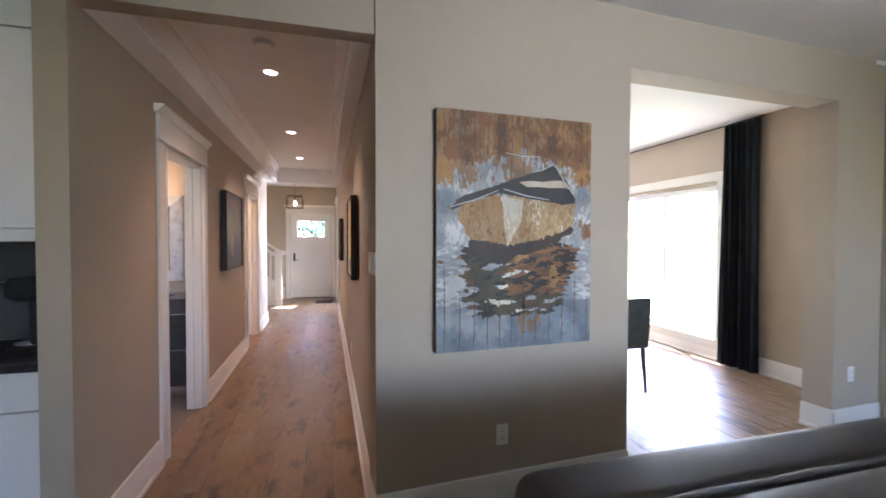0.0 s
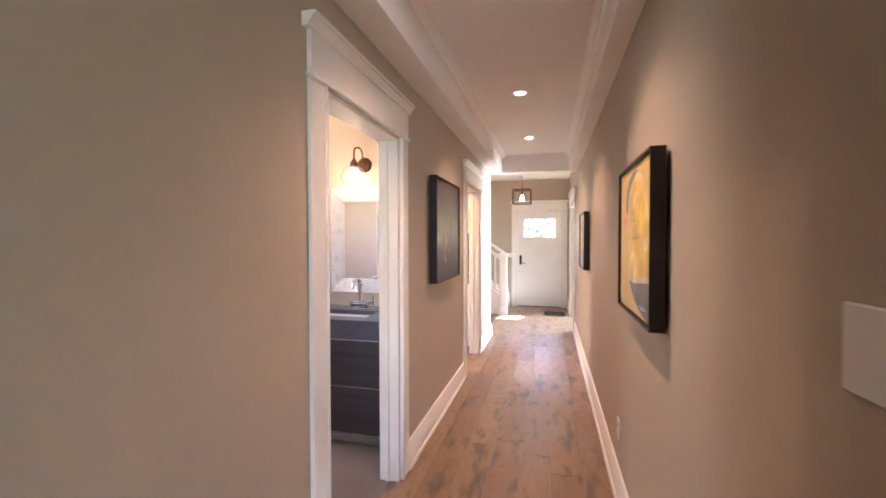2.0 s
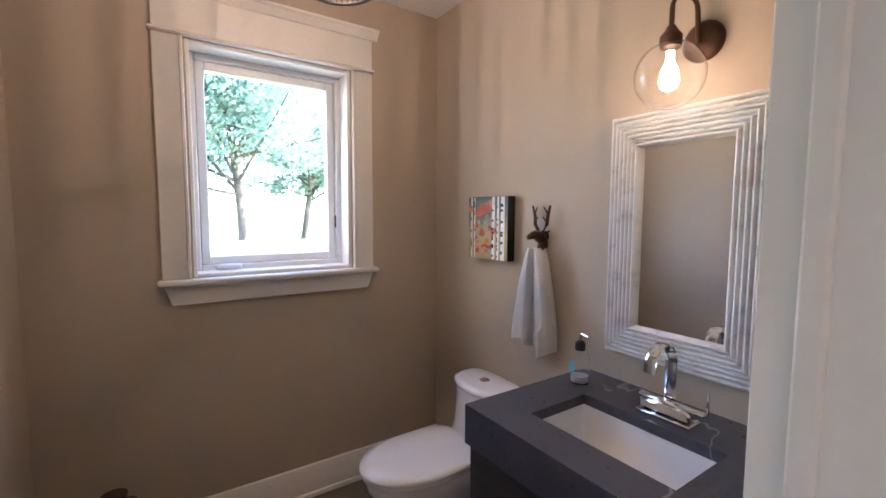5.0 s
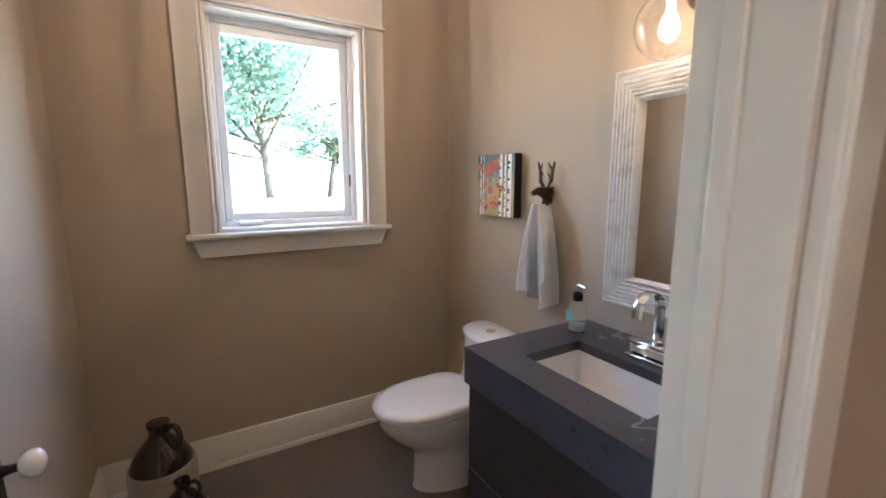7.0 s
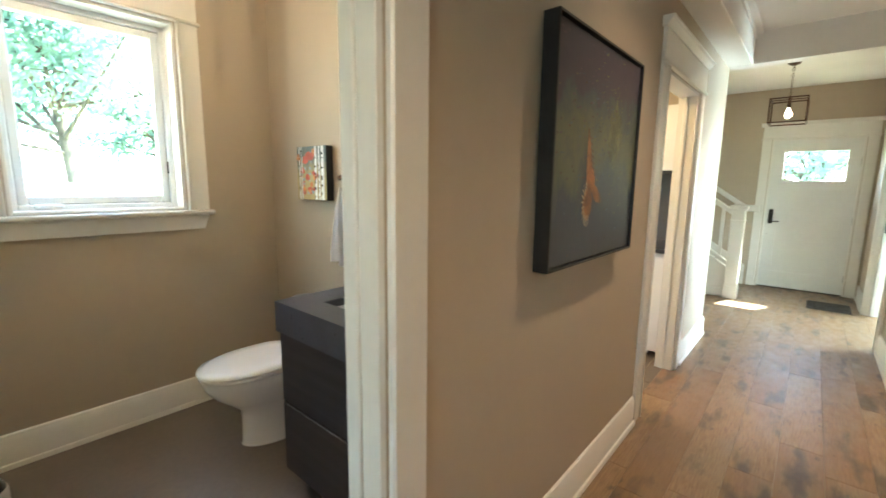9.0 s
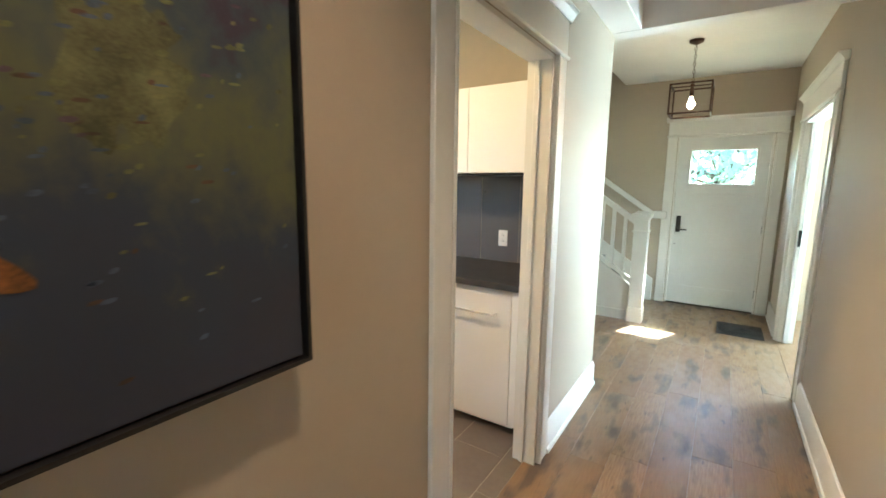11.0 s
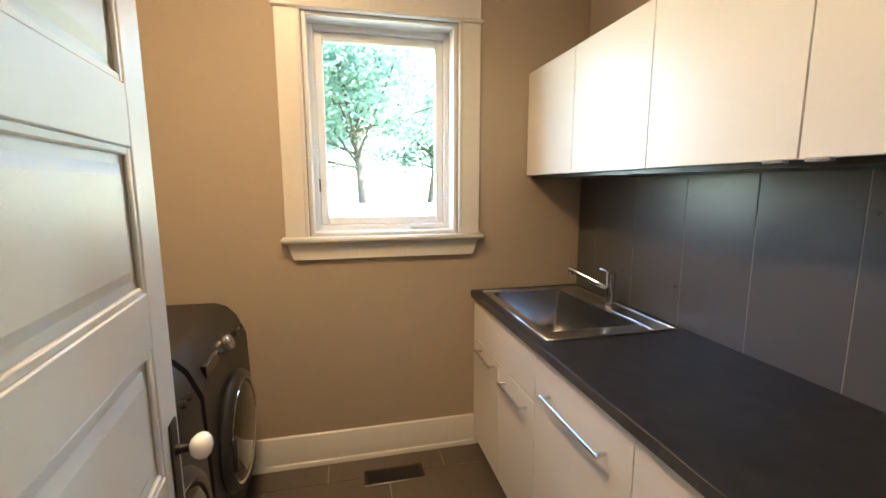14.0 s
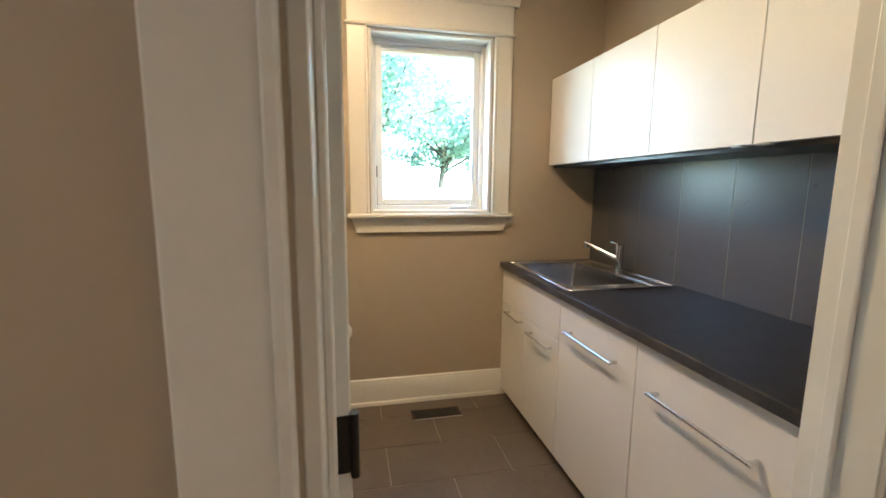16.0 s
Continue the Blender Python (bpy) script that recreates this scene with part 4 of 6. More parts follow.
def jug(at, r, h, label):
    j = thing("stoneware_jug", at, label, "jug", "stoneware jugs on the floor")
    part("body", lathe(bm_new(), [(r * 0.94, 0), (r * 0.98, 0.01), (r, h * 0.1), (r, h * 0.52), (r * 0.98, h * 0.56), (r * 0.95, h * 0.575)], n=40), STONEW, j, "cream salt-glazed body", smooth=40)
    part("shoulder", lathe(bm_new(), [(r * 0.93, h * 0.56), (r * 0.92, h * 0.60), (r * 0.72, h * 0.71), (r * 0.45, h * 0.81), (r * 0.30, h * 0.865), (r * 0.27, h * 0.93), (r * 0.33, h * 0.96), (r * 0.33, h), (r * 0.2, h)], n=40), BROWNG, j, "brown glazed shoulder and neck", smooth=50)
    pts = [(r * 0.28 * 0.9, 0, h * 0.93)] + [(r * 0.55 + r * 0.24 * math.cos(radians(a)), 0, h * 0.87 + h * 0.11 * math.sin(radians(a))) for a in range(120, -80, -20)] + [(r * 0.6, 0, h * 0.745)]
    part("handle", tube(bm_new(), pts, r * 0.09, 10), BROWNG, j, smooth=60)
    return j


jug((-2.885, 3.46, 0), 0.134, 0.45, "large two-tone stoneware jug in the corner").rotation_euler = (0, 0, radians(50))
jug((-2.655, 3.54, 0), 0.09, 0.29, "small two-tone stoneware jug beside the large one").rotation_euler = (0, 0, radians(60))


def canvas_bg(name, bands, streak=(1, 1, 1), scale=6.0, mixin=0.35, rough=0.5):
    """Painted canvas: colour bands by height (local z), broken up by streaky noise."""
    m = bpy.data.materials.new(name)
    m.use_nodes = True
    n, l = m.node_tree.nodes, m.node_tree.links
    b = n["Principled BSDF"]
    b.inputs["Roughness"].default_value = rough
    tc, sep = n.new("ShaderNodeTexCoord"), n.new("ShaderNodeSeparateXYZ")
    mp = n.new("ShaderNodeMapping")
    mp.inputs["Scale"].default_value = streak
    l.new(tc.outputs["Object"], mp.inputs["Vector"])
    t = n.new("ShaderNodeTexNoise")
    t.inputs["Scale"].default_value, t.inputs["Detail"].default_value, t.inputs["Roughness"].default_value = scale, 6, 0.65
    l.new(mp.outputs[0], t.inputs["Vector"])
    l.new(tc.outputs["Object"], sep.inputs[0])
    ad = n.new("ShaderNodeMath")
    ad.operation, ad.inputs[1].default_value = "MULTIPLY_ADD", mixin
    l.new(t.outputs[0], ad.inputs[0])
    l.new(sep.outputs["Z"], ad.inputs[2])
    r = n.new("ShaderNodeValToRGB")
    while len(r.color_ramp.elements) < len(bands):
        r.color_ramp.elements.new(0.5)
    for e, (p, c) in zip(r.color_ramp.elements, bands):
        e.position, e.color = p, (*c, 1)
    l.new(ad.outputs[0], r.inputs[0])
    l.new(r.outputs[0], b.inputs["Base Color"])
    bp = n.new("ShaderNodeBump")
    bp.inputs["Strength"].default_value, bp.inputs["Distance"].default_value = 0.5, 0.003
    l.new(t.outputs[0], bp.inputs["Height"])
    l.new(bp.outputs[0], b.inputs["Normal"])
    return m


def daub(bm, outline, face, depth, plane="y"):
    """A flat dab of paint: outline (u, v) laid on a face."""
    vs = [bm.verts.new((u, face - depth, v) if plane == "y" else (face + depth, u, v)) for u, v in outline]
    bm.faces.new(vs)


pc = thing("small_canvas", (-2.572, 5.10, 1.31), "small bright canvas of birch trunks and red leaves", "picture")
part("edges", bx(-0.154, 0.154, -0.05, -0.001, 0, 0.32, bevel=0.003), PAPERW, pc, "black painted canvas edge")
part("canvas", bx(-0.153, 0.153, -0.052, -0.0495, 0.001, 0.319), canvas_bg("birch_ground", [(0.0, (0.30, 0.20, 0.06)), (0.28, (0.42, 0.34, 0.14)), (0.40, (0.12, 0.14, 0.12)), (0.52, (0.07, 0.11, 0.12))], (3, 1, 1), 14, 0.3), pc, smooth=None)
rg = random.Random(3)
for name, col, n, w in (("red_leaves", (0.40, 0.06, 0.025), 13, 0.038), ("orange_leaves", (0.55, 0.19, 0.04), 12, 0.03), ("grey_daubs", (0.25, 0.30, 0.30), 14, 0.02)):
    bm = bm_new()
    for i in range(n):
        u, v, a = rg.uniform(-0.14, 0.06), rg.uniform(0.04, 0.29), rg.uniform(0, 3)
        k = w * rg.uniform(0.5, 1.0)
        daub(bm, [(u + k * math.cos(a + t) * (1 if j % 2 else 0.7), v + 0.7 * k * math.sin(a + t)) for j, t in enumerate([0, 0.9, 1.8, 2.7, 3.6, 4.5, 5.4])], -0.052, 0.0006 + 0.00002 * i + 0.0004 * (len(name) % 3))
    tagged(part(name, bm, mat(name + "_paint", col, rough=0.45, var=0.3, scale=60), pc, smooth=None), kind="stuff")
bk = bm_new()
BIRCH = mat("birch_white", (0.75, 0.76, 0.74), rough=0.5, var=0.15, scale=60)
for u, w in ((-0.125, 0.012), (-0.1, 0.009), (0.05, 0.022), (0.085, 0.014), (0.12, 0.028)):
    part("birch_trunk", prism(bm_new(), [(u - w / 2, 0.002), (u + w / 2, 0.002), (u + w / 2 * 0.9, 0.318), (u - w / 2 * 0.9, 0.318)], "y", -0.0532, -0.052), BIRCH, pc, smooth=None)
    for i in range(9):
        v = rg.uniform(0.01, 0.30)
        daub(bk, [(u - w / 2, v), (u + w * rg.uniform(-0.2, 0.4), v + 0.004), (u + w * rg.uniform(-0.2, 0.3), v + 0.012), (u - w / 2, v + 0.015)], -0.052, 0.0018 + 0.00004 * i)
tagged(part("bark_marks", bk, PAPERW, pc, smooth=None), kind="stuff")


# ---- laundry ----
def bar_handle(parent, x0, x1, y, z, horizontal=True):
    h = part("handle", tube(bm_new(), [(x0, y - 0.035, z), (x1, y - 0.035, z)], 0.0065, 12), STEEL, parent, "brushed steel bar handle", smooth=60)
    for x in (x0 + 0.012, x1 - 0.012):
        part("handle_post", bx(x - 0.006, x + 0.006, y - 0.032, y + 0.001, z - 0.006, z + 0.006, bevel=0.002), STEEL, h)
    return h


def base_unit(x0, x1, doors, false_front, handles):
    o = ((x0 + x1) / 2, 7.36, 0.0)
    u = thing("base_cabinet", o, "white laminate base cabinet with steel bar handles", "cabinet", "laundry base cabinets")
    part("carcass", at_origin(bx(x0 + 0.001, x1 - 0.001, 7.331, 7.94, 0.07, 0.67 if false_front else 0.879), o), LAMIN, u, smooth=None)
    part("toe_board", at_origin(bx(x0 + 0.001, x1 - 0.001, 7.38, 7.396, 0.0, 0.07), o), LAMIN, u, smooth=None)
    ztop = 0.876
    if false_front:
        part("false_front", at_origin(bx(x0 + 0.002, x1 - 0.002, 7.312, 7.330, 0.655, ztop, bevel=0.0015), o), LAMIN, u)
        ztop = 0.651
    w = (x1 - x0) / doors
    for k in range(doors):
        d = part("door", at_origin(bx(x0 + k * w + 0.002, x0 + (k + 1) * w - 0.002, 7.312, 7.330, 0.05, ztop, bevel=0.0015), o), LAMIN, u)
        a, b, z = handles[k]
        bar_handle(d, a - o[0], b - o[0], 7.312 - o[1], z)
    return u


base_unit(-3.125, -2.33, 2, True, [(-2.995, -2.765, 0.615), (-2.645, -2.39, 0.597)])
base_unit(-2.33, -1.76, 1, False, [(-2.22, -1.86, 0.745)])
base_unit(-1.76, -1.19, 1, False, [(-1.655, -1.27, 0.73)])
u = thing("filler_cabinet", (-1.135, 7.36, 0.0), "narrow white laminate filler beside the wall", "cabinet")
part("panel", bx(-0.053, 0.064, -0.048, 0.58, 0.05, 0.878, bevel=0.0015), LAMIN, u)

w = thing("laundry_worktop", (-2.1, 7.65, 0.88), "matt black laminate worktop along the laundry wall", "countertop")
KX0, KX1, KY0, KY1 = -3.03, -2.37, 7.374, 7.785
bm = holed(bm_new(), -3.128, -1.072, 7.294, 7.942, KX0, KX1, KY0, KY1, 0.88, 0.918)
part("slab", at_origin(bm, (-2.1, 7.65, 0.88)), BLACKTOP, w, smooth=None)
# the front edge strip is a lighter charcoal than the slab
part("front_edge", at_origin(bx(-3.128, -1.072, 7.290, 7.2942, 0.881, 0.917, bevel=0.0015), (-2.1, 7.65, 0.88)), mat("charcoal_edge", (0.05, 0.05, 0.055), rough=0.4, var=0.3, scale=30), w)

k = thing("laundry_sink", (-2.70, 7.62, 0.918), "stainless steel inset sink with tap ledge", "sink")
part("bowl", basin(-0.322, 0.322, -0.24, 0.158, 0.19, 0.0015, 0.028, 0.03), SINKST, k, smooth=50)
bm = holed(bm_new(), -0.36, 0.41, -0.285, 0.28, -0.322, 0.322, -0.24, 0.158, 0.0, 0.003)
part("rim", bm, STEEL, k, smooth=None)
for a in ((-0.36, 0.41, -0.287, -0.279), (-0.36, 0.41, 0.274, 0.282), (-0.362, -0.354, -0.285, 0.28), (0.404, 0.412, -0.285, 0.28), (-0.2, 0.39, 0.18, 0.184)):
    part("rolled_edge", bx(*a, 0.002, 0.008, bevel=0.002), STEEL, k)
part("drain", lathe(bm_new(), [(0.045, 0), (0.045, 0.003), (0.03, 0.004), (0.028, 0.001)], (0.0, -0.04, -0.1895), 24), CHROME, k)
q = thing("laundry_faucet", (-2.655, 7.845, 0.921), "chrome single-lever laundry faucet", "faucet")
part("base_ring", lathe(bm_new(), [(0.027, 0), (0.027, 0.006), (0.022, 0.01)], n=24), CHROME, q)
part("body", lathe(bm_new(), [(0.021, 0.006), (0.021, 0.12), (0.023, 0.122), (0.023, 0.158), (0.018, 0.163)], n=24), CHROME, q)
part("spout", tube(bm_new(), [(-0.012, -0.01, 0.085), (-0.16, -0.11, 0.148), (-0.175, -0.12, 0.152)], 0.0135, 14, [1.1, 1.0, 1.0]), CHROME, q, smooth=60)
part("aerator", lathe(bm_new(), [(0.012, -0.02), (0.012, 0.0)], (-0.17, -0.117, 0.145), 16), CHROME, q)
part("lever", tube(bm_new(), [(0.005, 0, 0.155), (-0.03, -0.012, 0.166), (-0.06, -0.02, 0.170)], 0.006, 10), CHROME, q)

edges = [-3.125, -2.648, -2.164, -1.667, -1.172]
for i in range(0, 4, 2):
    a, b = edges[i], edges[i + 2]
    o = ((a + b) / 2, 7.63, 1.547)
    c = thing("wall_cabinet", o, "white laminate wall cabinet with two flat doors", "cabinet", "laundry wall cabinets")
    part("carcass", at_origin(bx(a + 0.001, b - 0.001, 7.626, 7.943, 1.551, 2.083), o), LAMIN, c, smooth=None)
    for p, r in ((edges[i], edges[i + 1]), (edges[i + 1], edges[i + 2])):
        d = part("door", at_origin(bx(p + 0.0015, r - 0.0015, 7.606, 7.624, 1.549, 2.085, bevel=0.0015), o), LAMIN, c)
        inner = r if p == edges[i] else p
        t0, t1 = (inner - 0.075, inner - 0.022) if p == edges[i] else (inner + 0.022, inner + 0.075)
        if i == 2:
            part("tab_pull", at_origin(bx(t0, t1, 7.594, 7.612, 1.541, 1.551, bevel=0.002), o), STEEL, d, "steel tab pull")
u = thing("cabinet_filler", (-1.12, 7.63, 1.547), "white laminate filler strip beside the wall cabinets", "cabinet")
part("strip", bx(-0.05, 0.048, -0.015, 0.31, 0.0, 0.538), LAMIN, u, smooth=None)
# one thin graphite-coloured sheet across the underside of the white cabinets
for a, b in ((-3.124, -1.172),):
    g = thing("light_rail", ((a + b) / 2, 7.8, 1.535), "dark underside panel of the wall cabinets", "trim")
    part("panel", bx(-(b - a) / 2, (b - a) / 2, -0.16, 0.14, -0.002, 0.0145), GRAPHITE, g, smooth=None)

v = thing("floor_register", (-2.935, 6.825, 0.0), "black slotted floor register with a steel rim", "floor vent")
part("rim", bx(-0.06, 0.06, -0.155, 0.155, 0.0, 0.004, bevel=0.0015), BRONZE, v)
part("well", bx(-0.045, 0.045, -0.138, 0.138, 0.0042, 0.0048), PAPERW, v, smooth=None)
for i in range(21):
    y = -0.133 + i * 0.0133
    part("slat", bx(-0.043, 0.043, y - 0.002, y + 0.002, 0.0045, 0.0085), BLACKM, v, smooth=None)
part("front_edge", bx(0.056, 0.062, -0.155, 0.155, 0.001, 0.0075, bevel=0.002), STEEL, v)


def machine(name, x, label, wash):
    t = thing(name, (x, 6.13, 0.0), label, "washing machine" if wash else "dryer", "laundry machines")
    W = 0.335
    bm = bm_new()
    prism(bm, [(-0.76, 0.03), (-0.02, 0.03), (-0.005, 0.10), (0.0, 0.45), (-0.01, 0.80), (-0.05, 0.90), (-0.09, 0.945), (-0.14, 0.965), (-0.76, 0.97)], "x", -W, W)
    part("cabinet_body", bm, GRAPHITE, t, smooth=30)
    for sx in (-0.28, 0.28):
        for y in (-0.7, -0.08):
            part("foot", lathe(bm_new(), [(0.025, 0), (0.02, 0.035)], (sx, y, 0), 12), PAPERW, t)
    part("top_seam", bx(-W - 0.001, W + 0.001, -0.765, -0.13, 0.942, 0.947), PAPERW, t, smooth=None)
    d = part("door", lathe(bm_new(), [(0.255, 0), (0.262, 0.012), (0.25, 0.032), (0.225, 0.042), (0.205, 0.036)], (0, -0.005, 0.47), 56, (0, 1, 0), 1.0), GRAPHITE, t, "dark ring of the porthole door", smooth=50)
    part("door_glass", lathe(bm_new(), [(0.207, 0.02), (0.206, 0.034), (0.18, 0.046), (0.10, 0.054), (0.01, 0.056)], (0, -0.005, 0.47), 48, (0, 1, 0)), DARKGLASS, d, "dark porthole glass", smooth=60)
    part("chrome_trim", lathe(bm_new(), [(0.209, 0.030), (0.214, 0.041), (0.224, 0.044), (0.228, 0.036)], (0, -0.005, 0.47), 56, (0, 1, 0)), CHROME, d, "thin chrome trim ring", smooth=60)
    part("door_grip", bx(0.19, 0.225, 0.03, 0.052, 0.40, 0.54, bevel=0.008), GRAPHITE, d)
    for px, r in ((-0.05, 0.034), (-0.15, 0.014), (-0.2, 0.014), (0.07, 0.012), (-0.25, 0.014)):
        part("dial", lathe(bm_new(), [(r, 0), (r, 0.018), (r * 0.8, 0.024)], (px, -0.028, 0.855), 24, (0, 0.94, 0.34)), STEEL if r > 0.02 else GRAPHITE, t, "silver control dial" if r > 0.02 else "")
    part("display", bx(0.1, 0.26, -0.038, -0.018, 0.83, 0.88, bevel=0.002), DARKGLASS, t)
    t.scale = (1, 1, 0.965)
    return t


machine("washing_machine", -2.775, "graphite front-loading washer under the window wall", True)
machine("tumble_dryer", -2.07, "graphite front-loading dryer beside the washer", False)


def wall_plate(at, turn, kind, label, group=""):
    """A plate on a wall that looks to local -y."""
    t = thing("light_switch" if kind == "switch" else "wall_outlet", at, label, kind if kind != "switch" else "light switch", group, turn)
    w = 0.1 if kind == "switch" else 0.036
    part("plate", bx(-w, w, -0.006, 0, -0.058, 0.058, bevel=0.003), PLATE, t)
    if kind == "outlet":
        for z in (-0.02, 0.02):
            o = part("socket", bx(-0.016, 0.016, -0.008, -0.005, z - 0.013, z + 0.013, bevel=0.002), PLATE, t)
            for x in (-0.006, 0.006):
                part("slot", bx(x - 0.0012, x + 0.0012, -0.0084, -0.0078, z - 0.005, z + 0.005), PAPERW, o, smooth=None)
    else:
        for x in (0.0,):
            part("rocker", bx(x - 0.03, x + 0.03, -0.010, -0.005, -0.033, 0.033, bevel=0.003), PLATE, t)
    return t


wall_plate((-1.552, 7.944, 1.09), 0, "outlet", "white duplex outlet on the tile backsplash")


# ---- hall ----
for y in (3.64, 5.52, 7.18):
    d = thing("recessed_downlight", (-0.325, y, 2.72), "white trimmed recessed downlight, lit", "ceiling light", "hall downlights")
    part("trim_ring", lathe(bm_new(), [(0.046, 0.0), (0.062, -0.001), (0.064, -0.005), (0.05, -0.008), (0.044, -0.004)], n=32), PLATE, d)
    part("lens", lathe(bm_new(), [(0.045, -0.001), (0.045, -0.004)], n=28), LED, d, "glowing lens").visible_shadow = False
d = thing("smoke_detector", (-0.305, 3.13, 2.72), "white round smoke detector on the ceiling", "smoke detector")
part("housing", lathe(bm_new(), [(0.068, 0), (0.068, -0.012), (0.058, -0.03), (0.03, -0.038), (0.004, -0.038)], n=32), PLATE, d)
part("vent_ring", lathe(bm_new(), [(0.0575, -0.0285), (0.060, -0.031), (0.05, -0.034)], n=32), PLATE, d)

wall_plate((0, 0, 0), 0, "switch", "wide white switch plate on the greige wall").matrix_world = TILT3 @ pose(-0.0005, 0.103, 1.326, 0, 0, -90)
wall_plate((XR - 0.0005, 4.36, 0.385), -90, "outlet", "white duplex outlet above the baseboard", "wall outlets")
o = wall_plate((0, 0, 0), 0, "outlet", "white duplex outlet under the boat canvas", "wall outlets")
o.matrix_world = TILT3 @ pose(0.69, -0.0005, 0.385)
o = wall_plate((0, 0, 0), 0, "outlet", "white duplex outlet beside the dining opening", "wall outlets")
o.matrix_world = TILT3 @ pose(3.62, -0.0005, 0.43)


def framed_picture(name, at, plane_side, w, h, z0, ground, label, depth=0.055):
    """A float-framed canvas on a wall along y; looks to +x (side 1) or -x (side -1). Local: y along the wall, z up."""
    t = thing(name, (at[0], at[1], z0), label, "picture", "framed pictures in the hall")
    s = plane_side
    prof = [(0, 0), (0, depth), (0.008, depth), (0.008, depth - 0.02), (0.022, depth - 0.02), (0.022, 0)]
    frame_bars(t, 0, h / 2, w, h, prof, BLACKF, "frame_side", "x", 0.0, s)
    part("canvas", bx(s * 0.005, s * (depth - 0.012), -w / 2 + 0.014, w / 2 - 0.014, 0.014, h - 0.014), ground, t, smooth=None)
    return t, s * (depth - 0.012)


def blob(cx, cz, rx, rz, n=18, seed=1, rough=0.2):
    g = random.Random(seed)
    return [(cx + rx * math.cos(2 * math.pi * i / n) * g.uniform(1 - rough, 1), cz + rz * math.sin(2 * math.pi * i / n) * g.uniform(1 - rough, 1)) for i in range(n)]


def rounded(poly, times=3):
    """Cut the corners of an outline until it is smooth."""
    for _ in range(times):
        poly = [q for (a, b), (c, d) in zip(poly, poly[1:] + poly[:1]) for q in ((0.75 * a + 0.25 * c, 0.75 * b + 0.25 * d), (0.25 * a + 0.75 * c, 0.25 * b + 0.75 * d))]
    return poly


def dabs(name, shapes, colour, parent, face, side, lift, var=0.25):
    bm = bm_new()
    for sh in shapes:
        vs = [bm.verts.new((face + side * lift, u, v)) for u, v in rounded(sh, 2)]
        bm.faces.new(vs)
    return part(name, bm, mat(name + "_paint", colour, rough=0.45, var=var, scale=40, bump=0.4, bump_scale=90), parent, smooth=None)


night = canvas_bg("night_ground", [(0.0, (0.030, 0.030, 0.042)), (0.3, (0.035, 0.036, 0.055)), (0.62, (0.030, 0.040, 0.062)), (0.8, (0.10, 0.105, 0.05)), (0.95, (0.045, 0.06, 0.07)), (1.1, (0.045, 0.032, 0.05))], (1, 1.3, 1), 5, 0.75, 0.4)
t, fc = framed_picture("dark_canvas", (XL + 0.012, 5.25), 1, 0.825, 0.81, 1.133, night, "dark blue abstract canvas with orange plumes in a black frame")
dabs("yellow_haze", [blob(0.14, 0.5, 0.10, 0.14, 30, 2, 0.6)], (0.105, 0.105, 0.045), t, fc, 1, 0.0006, 0.5)
dabs("orange_plume", [[(-0.13, 0.52), (-0.10, 0.44), (-0.075, 0.36), (-0.03, 0.31), (-0.07, 0.24), (-0.115, 0.28), (-0.125, 0.36)], [(-0.05, 0.31), (0.06, 0.21), (-0.06, 0.23)], blob(-0.10, 0.22, 0.05, 0.07, 14, 4)], (0.24, 0.095, 0.025), t, fc, 1, 0.0012, 0.6)
fan = []
for i in range(12):
    a = radians(112 + i * 16)
    fan.append([(-0.10 + 0.055 * math.cos(a) * k + 0.003 * j * math.sin(a), 0.22 + 0.085 * math.sin(a) * k - 0.003 * j * math.cos(a)) for k, j in ((0.55, -1), (1, -1), (1.05, 1), (0.55, 0.6))])
dabs("pale_fan", fan, (0.46, 0.37, 0.25), t, fc, 1, 0.0018)
dabs("dark_bars", [[(-0.125 + 0.006 * i, 0.47 - 0.022 * i), (-0.085 + 0.008 * i, 0.455 - 0.022 * i), (-0.09 + 0.008 * i, 0.45 - 0.022 * i)] for i in range(7)], (0.08, 0.03, 0.015), t, fc, 1, 0.0019)

rf = random.Random(17)
for name, col, count, cu, cv in (("olive_flecks", (0.13, 0.13, 0.05), 90, 0.12, 0.52), ("slate_flecks", (0.06, 0.085, 0.125), 110, 0.0, 0.42), ("umber_flecks", (0.075, 0.04, 0.025), 50, -0.06, 0.34), ("rose_flecks", (0.09, 0.055, 0.075), 70, -0.1, 0.62)):
    spots = []
    for k in range(count):
        a, b = max(-0.37, min(0.37, rf.gauss(cu, 0.15))), max(0.04, min(0.77, rf.gauss(cv, 0.15)))
        r1, r2 = rf.uniform(0.003, 0.012), rf.uniform(0.002, 0.005)
        spots.append([(a - r1, b - r2), (a + r1 * 0.6, b - r2 * 0.8), (a + r1, b + r2), (a - r1 * 0.5, b + r2 * 0.9)])
    tagged(dabs(name, spots, col, t, fc, 1, 0.0007 + 0.0001 * (len(name) % 4), 0.4), kind="stuff")

gold = canvas_bg("gold_ground", [(0.0, (0.48, 0.36, 0.14)), (0.4, (0.56, 0.41, 0.15)), (0.8, (0.56, 0.36, 0.08))], (1, 1, 2), 5, 0.5, 0.42)
t, fc = framed_picture("golden_canvas", (XR - 0.012, 3.685), -1, 0.675, 0.63, 1.147, gold, "golden abstract canvas with grey shapes in a black frame", 0.05)


def across(*pts):
    return [(0.3375 - 0.675 * u, 0.63 * (1 - v)) for u, v in pts]


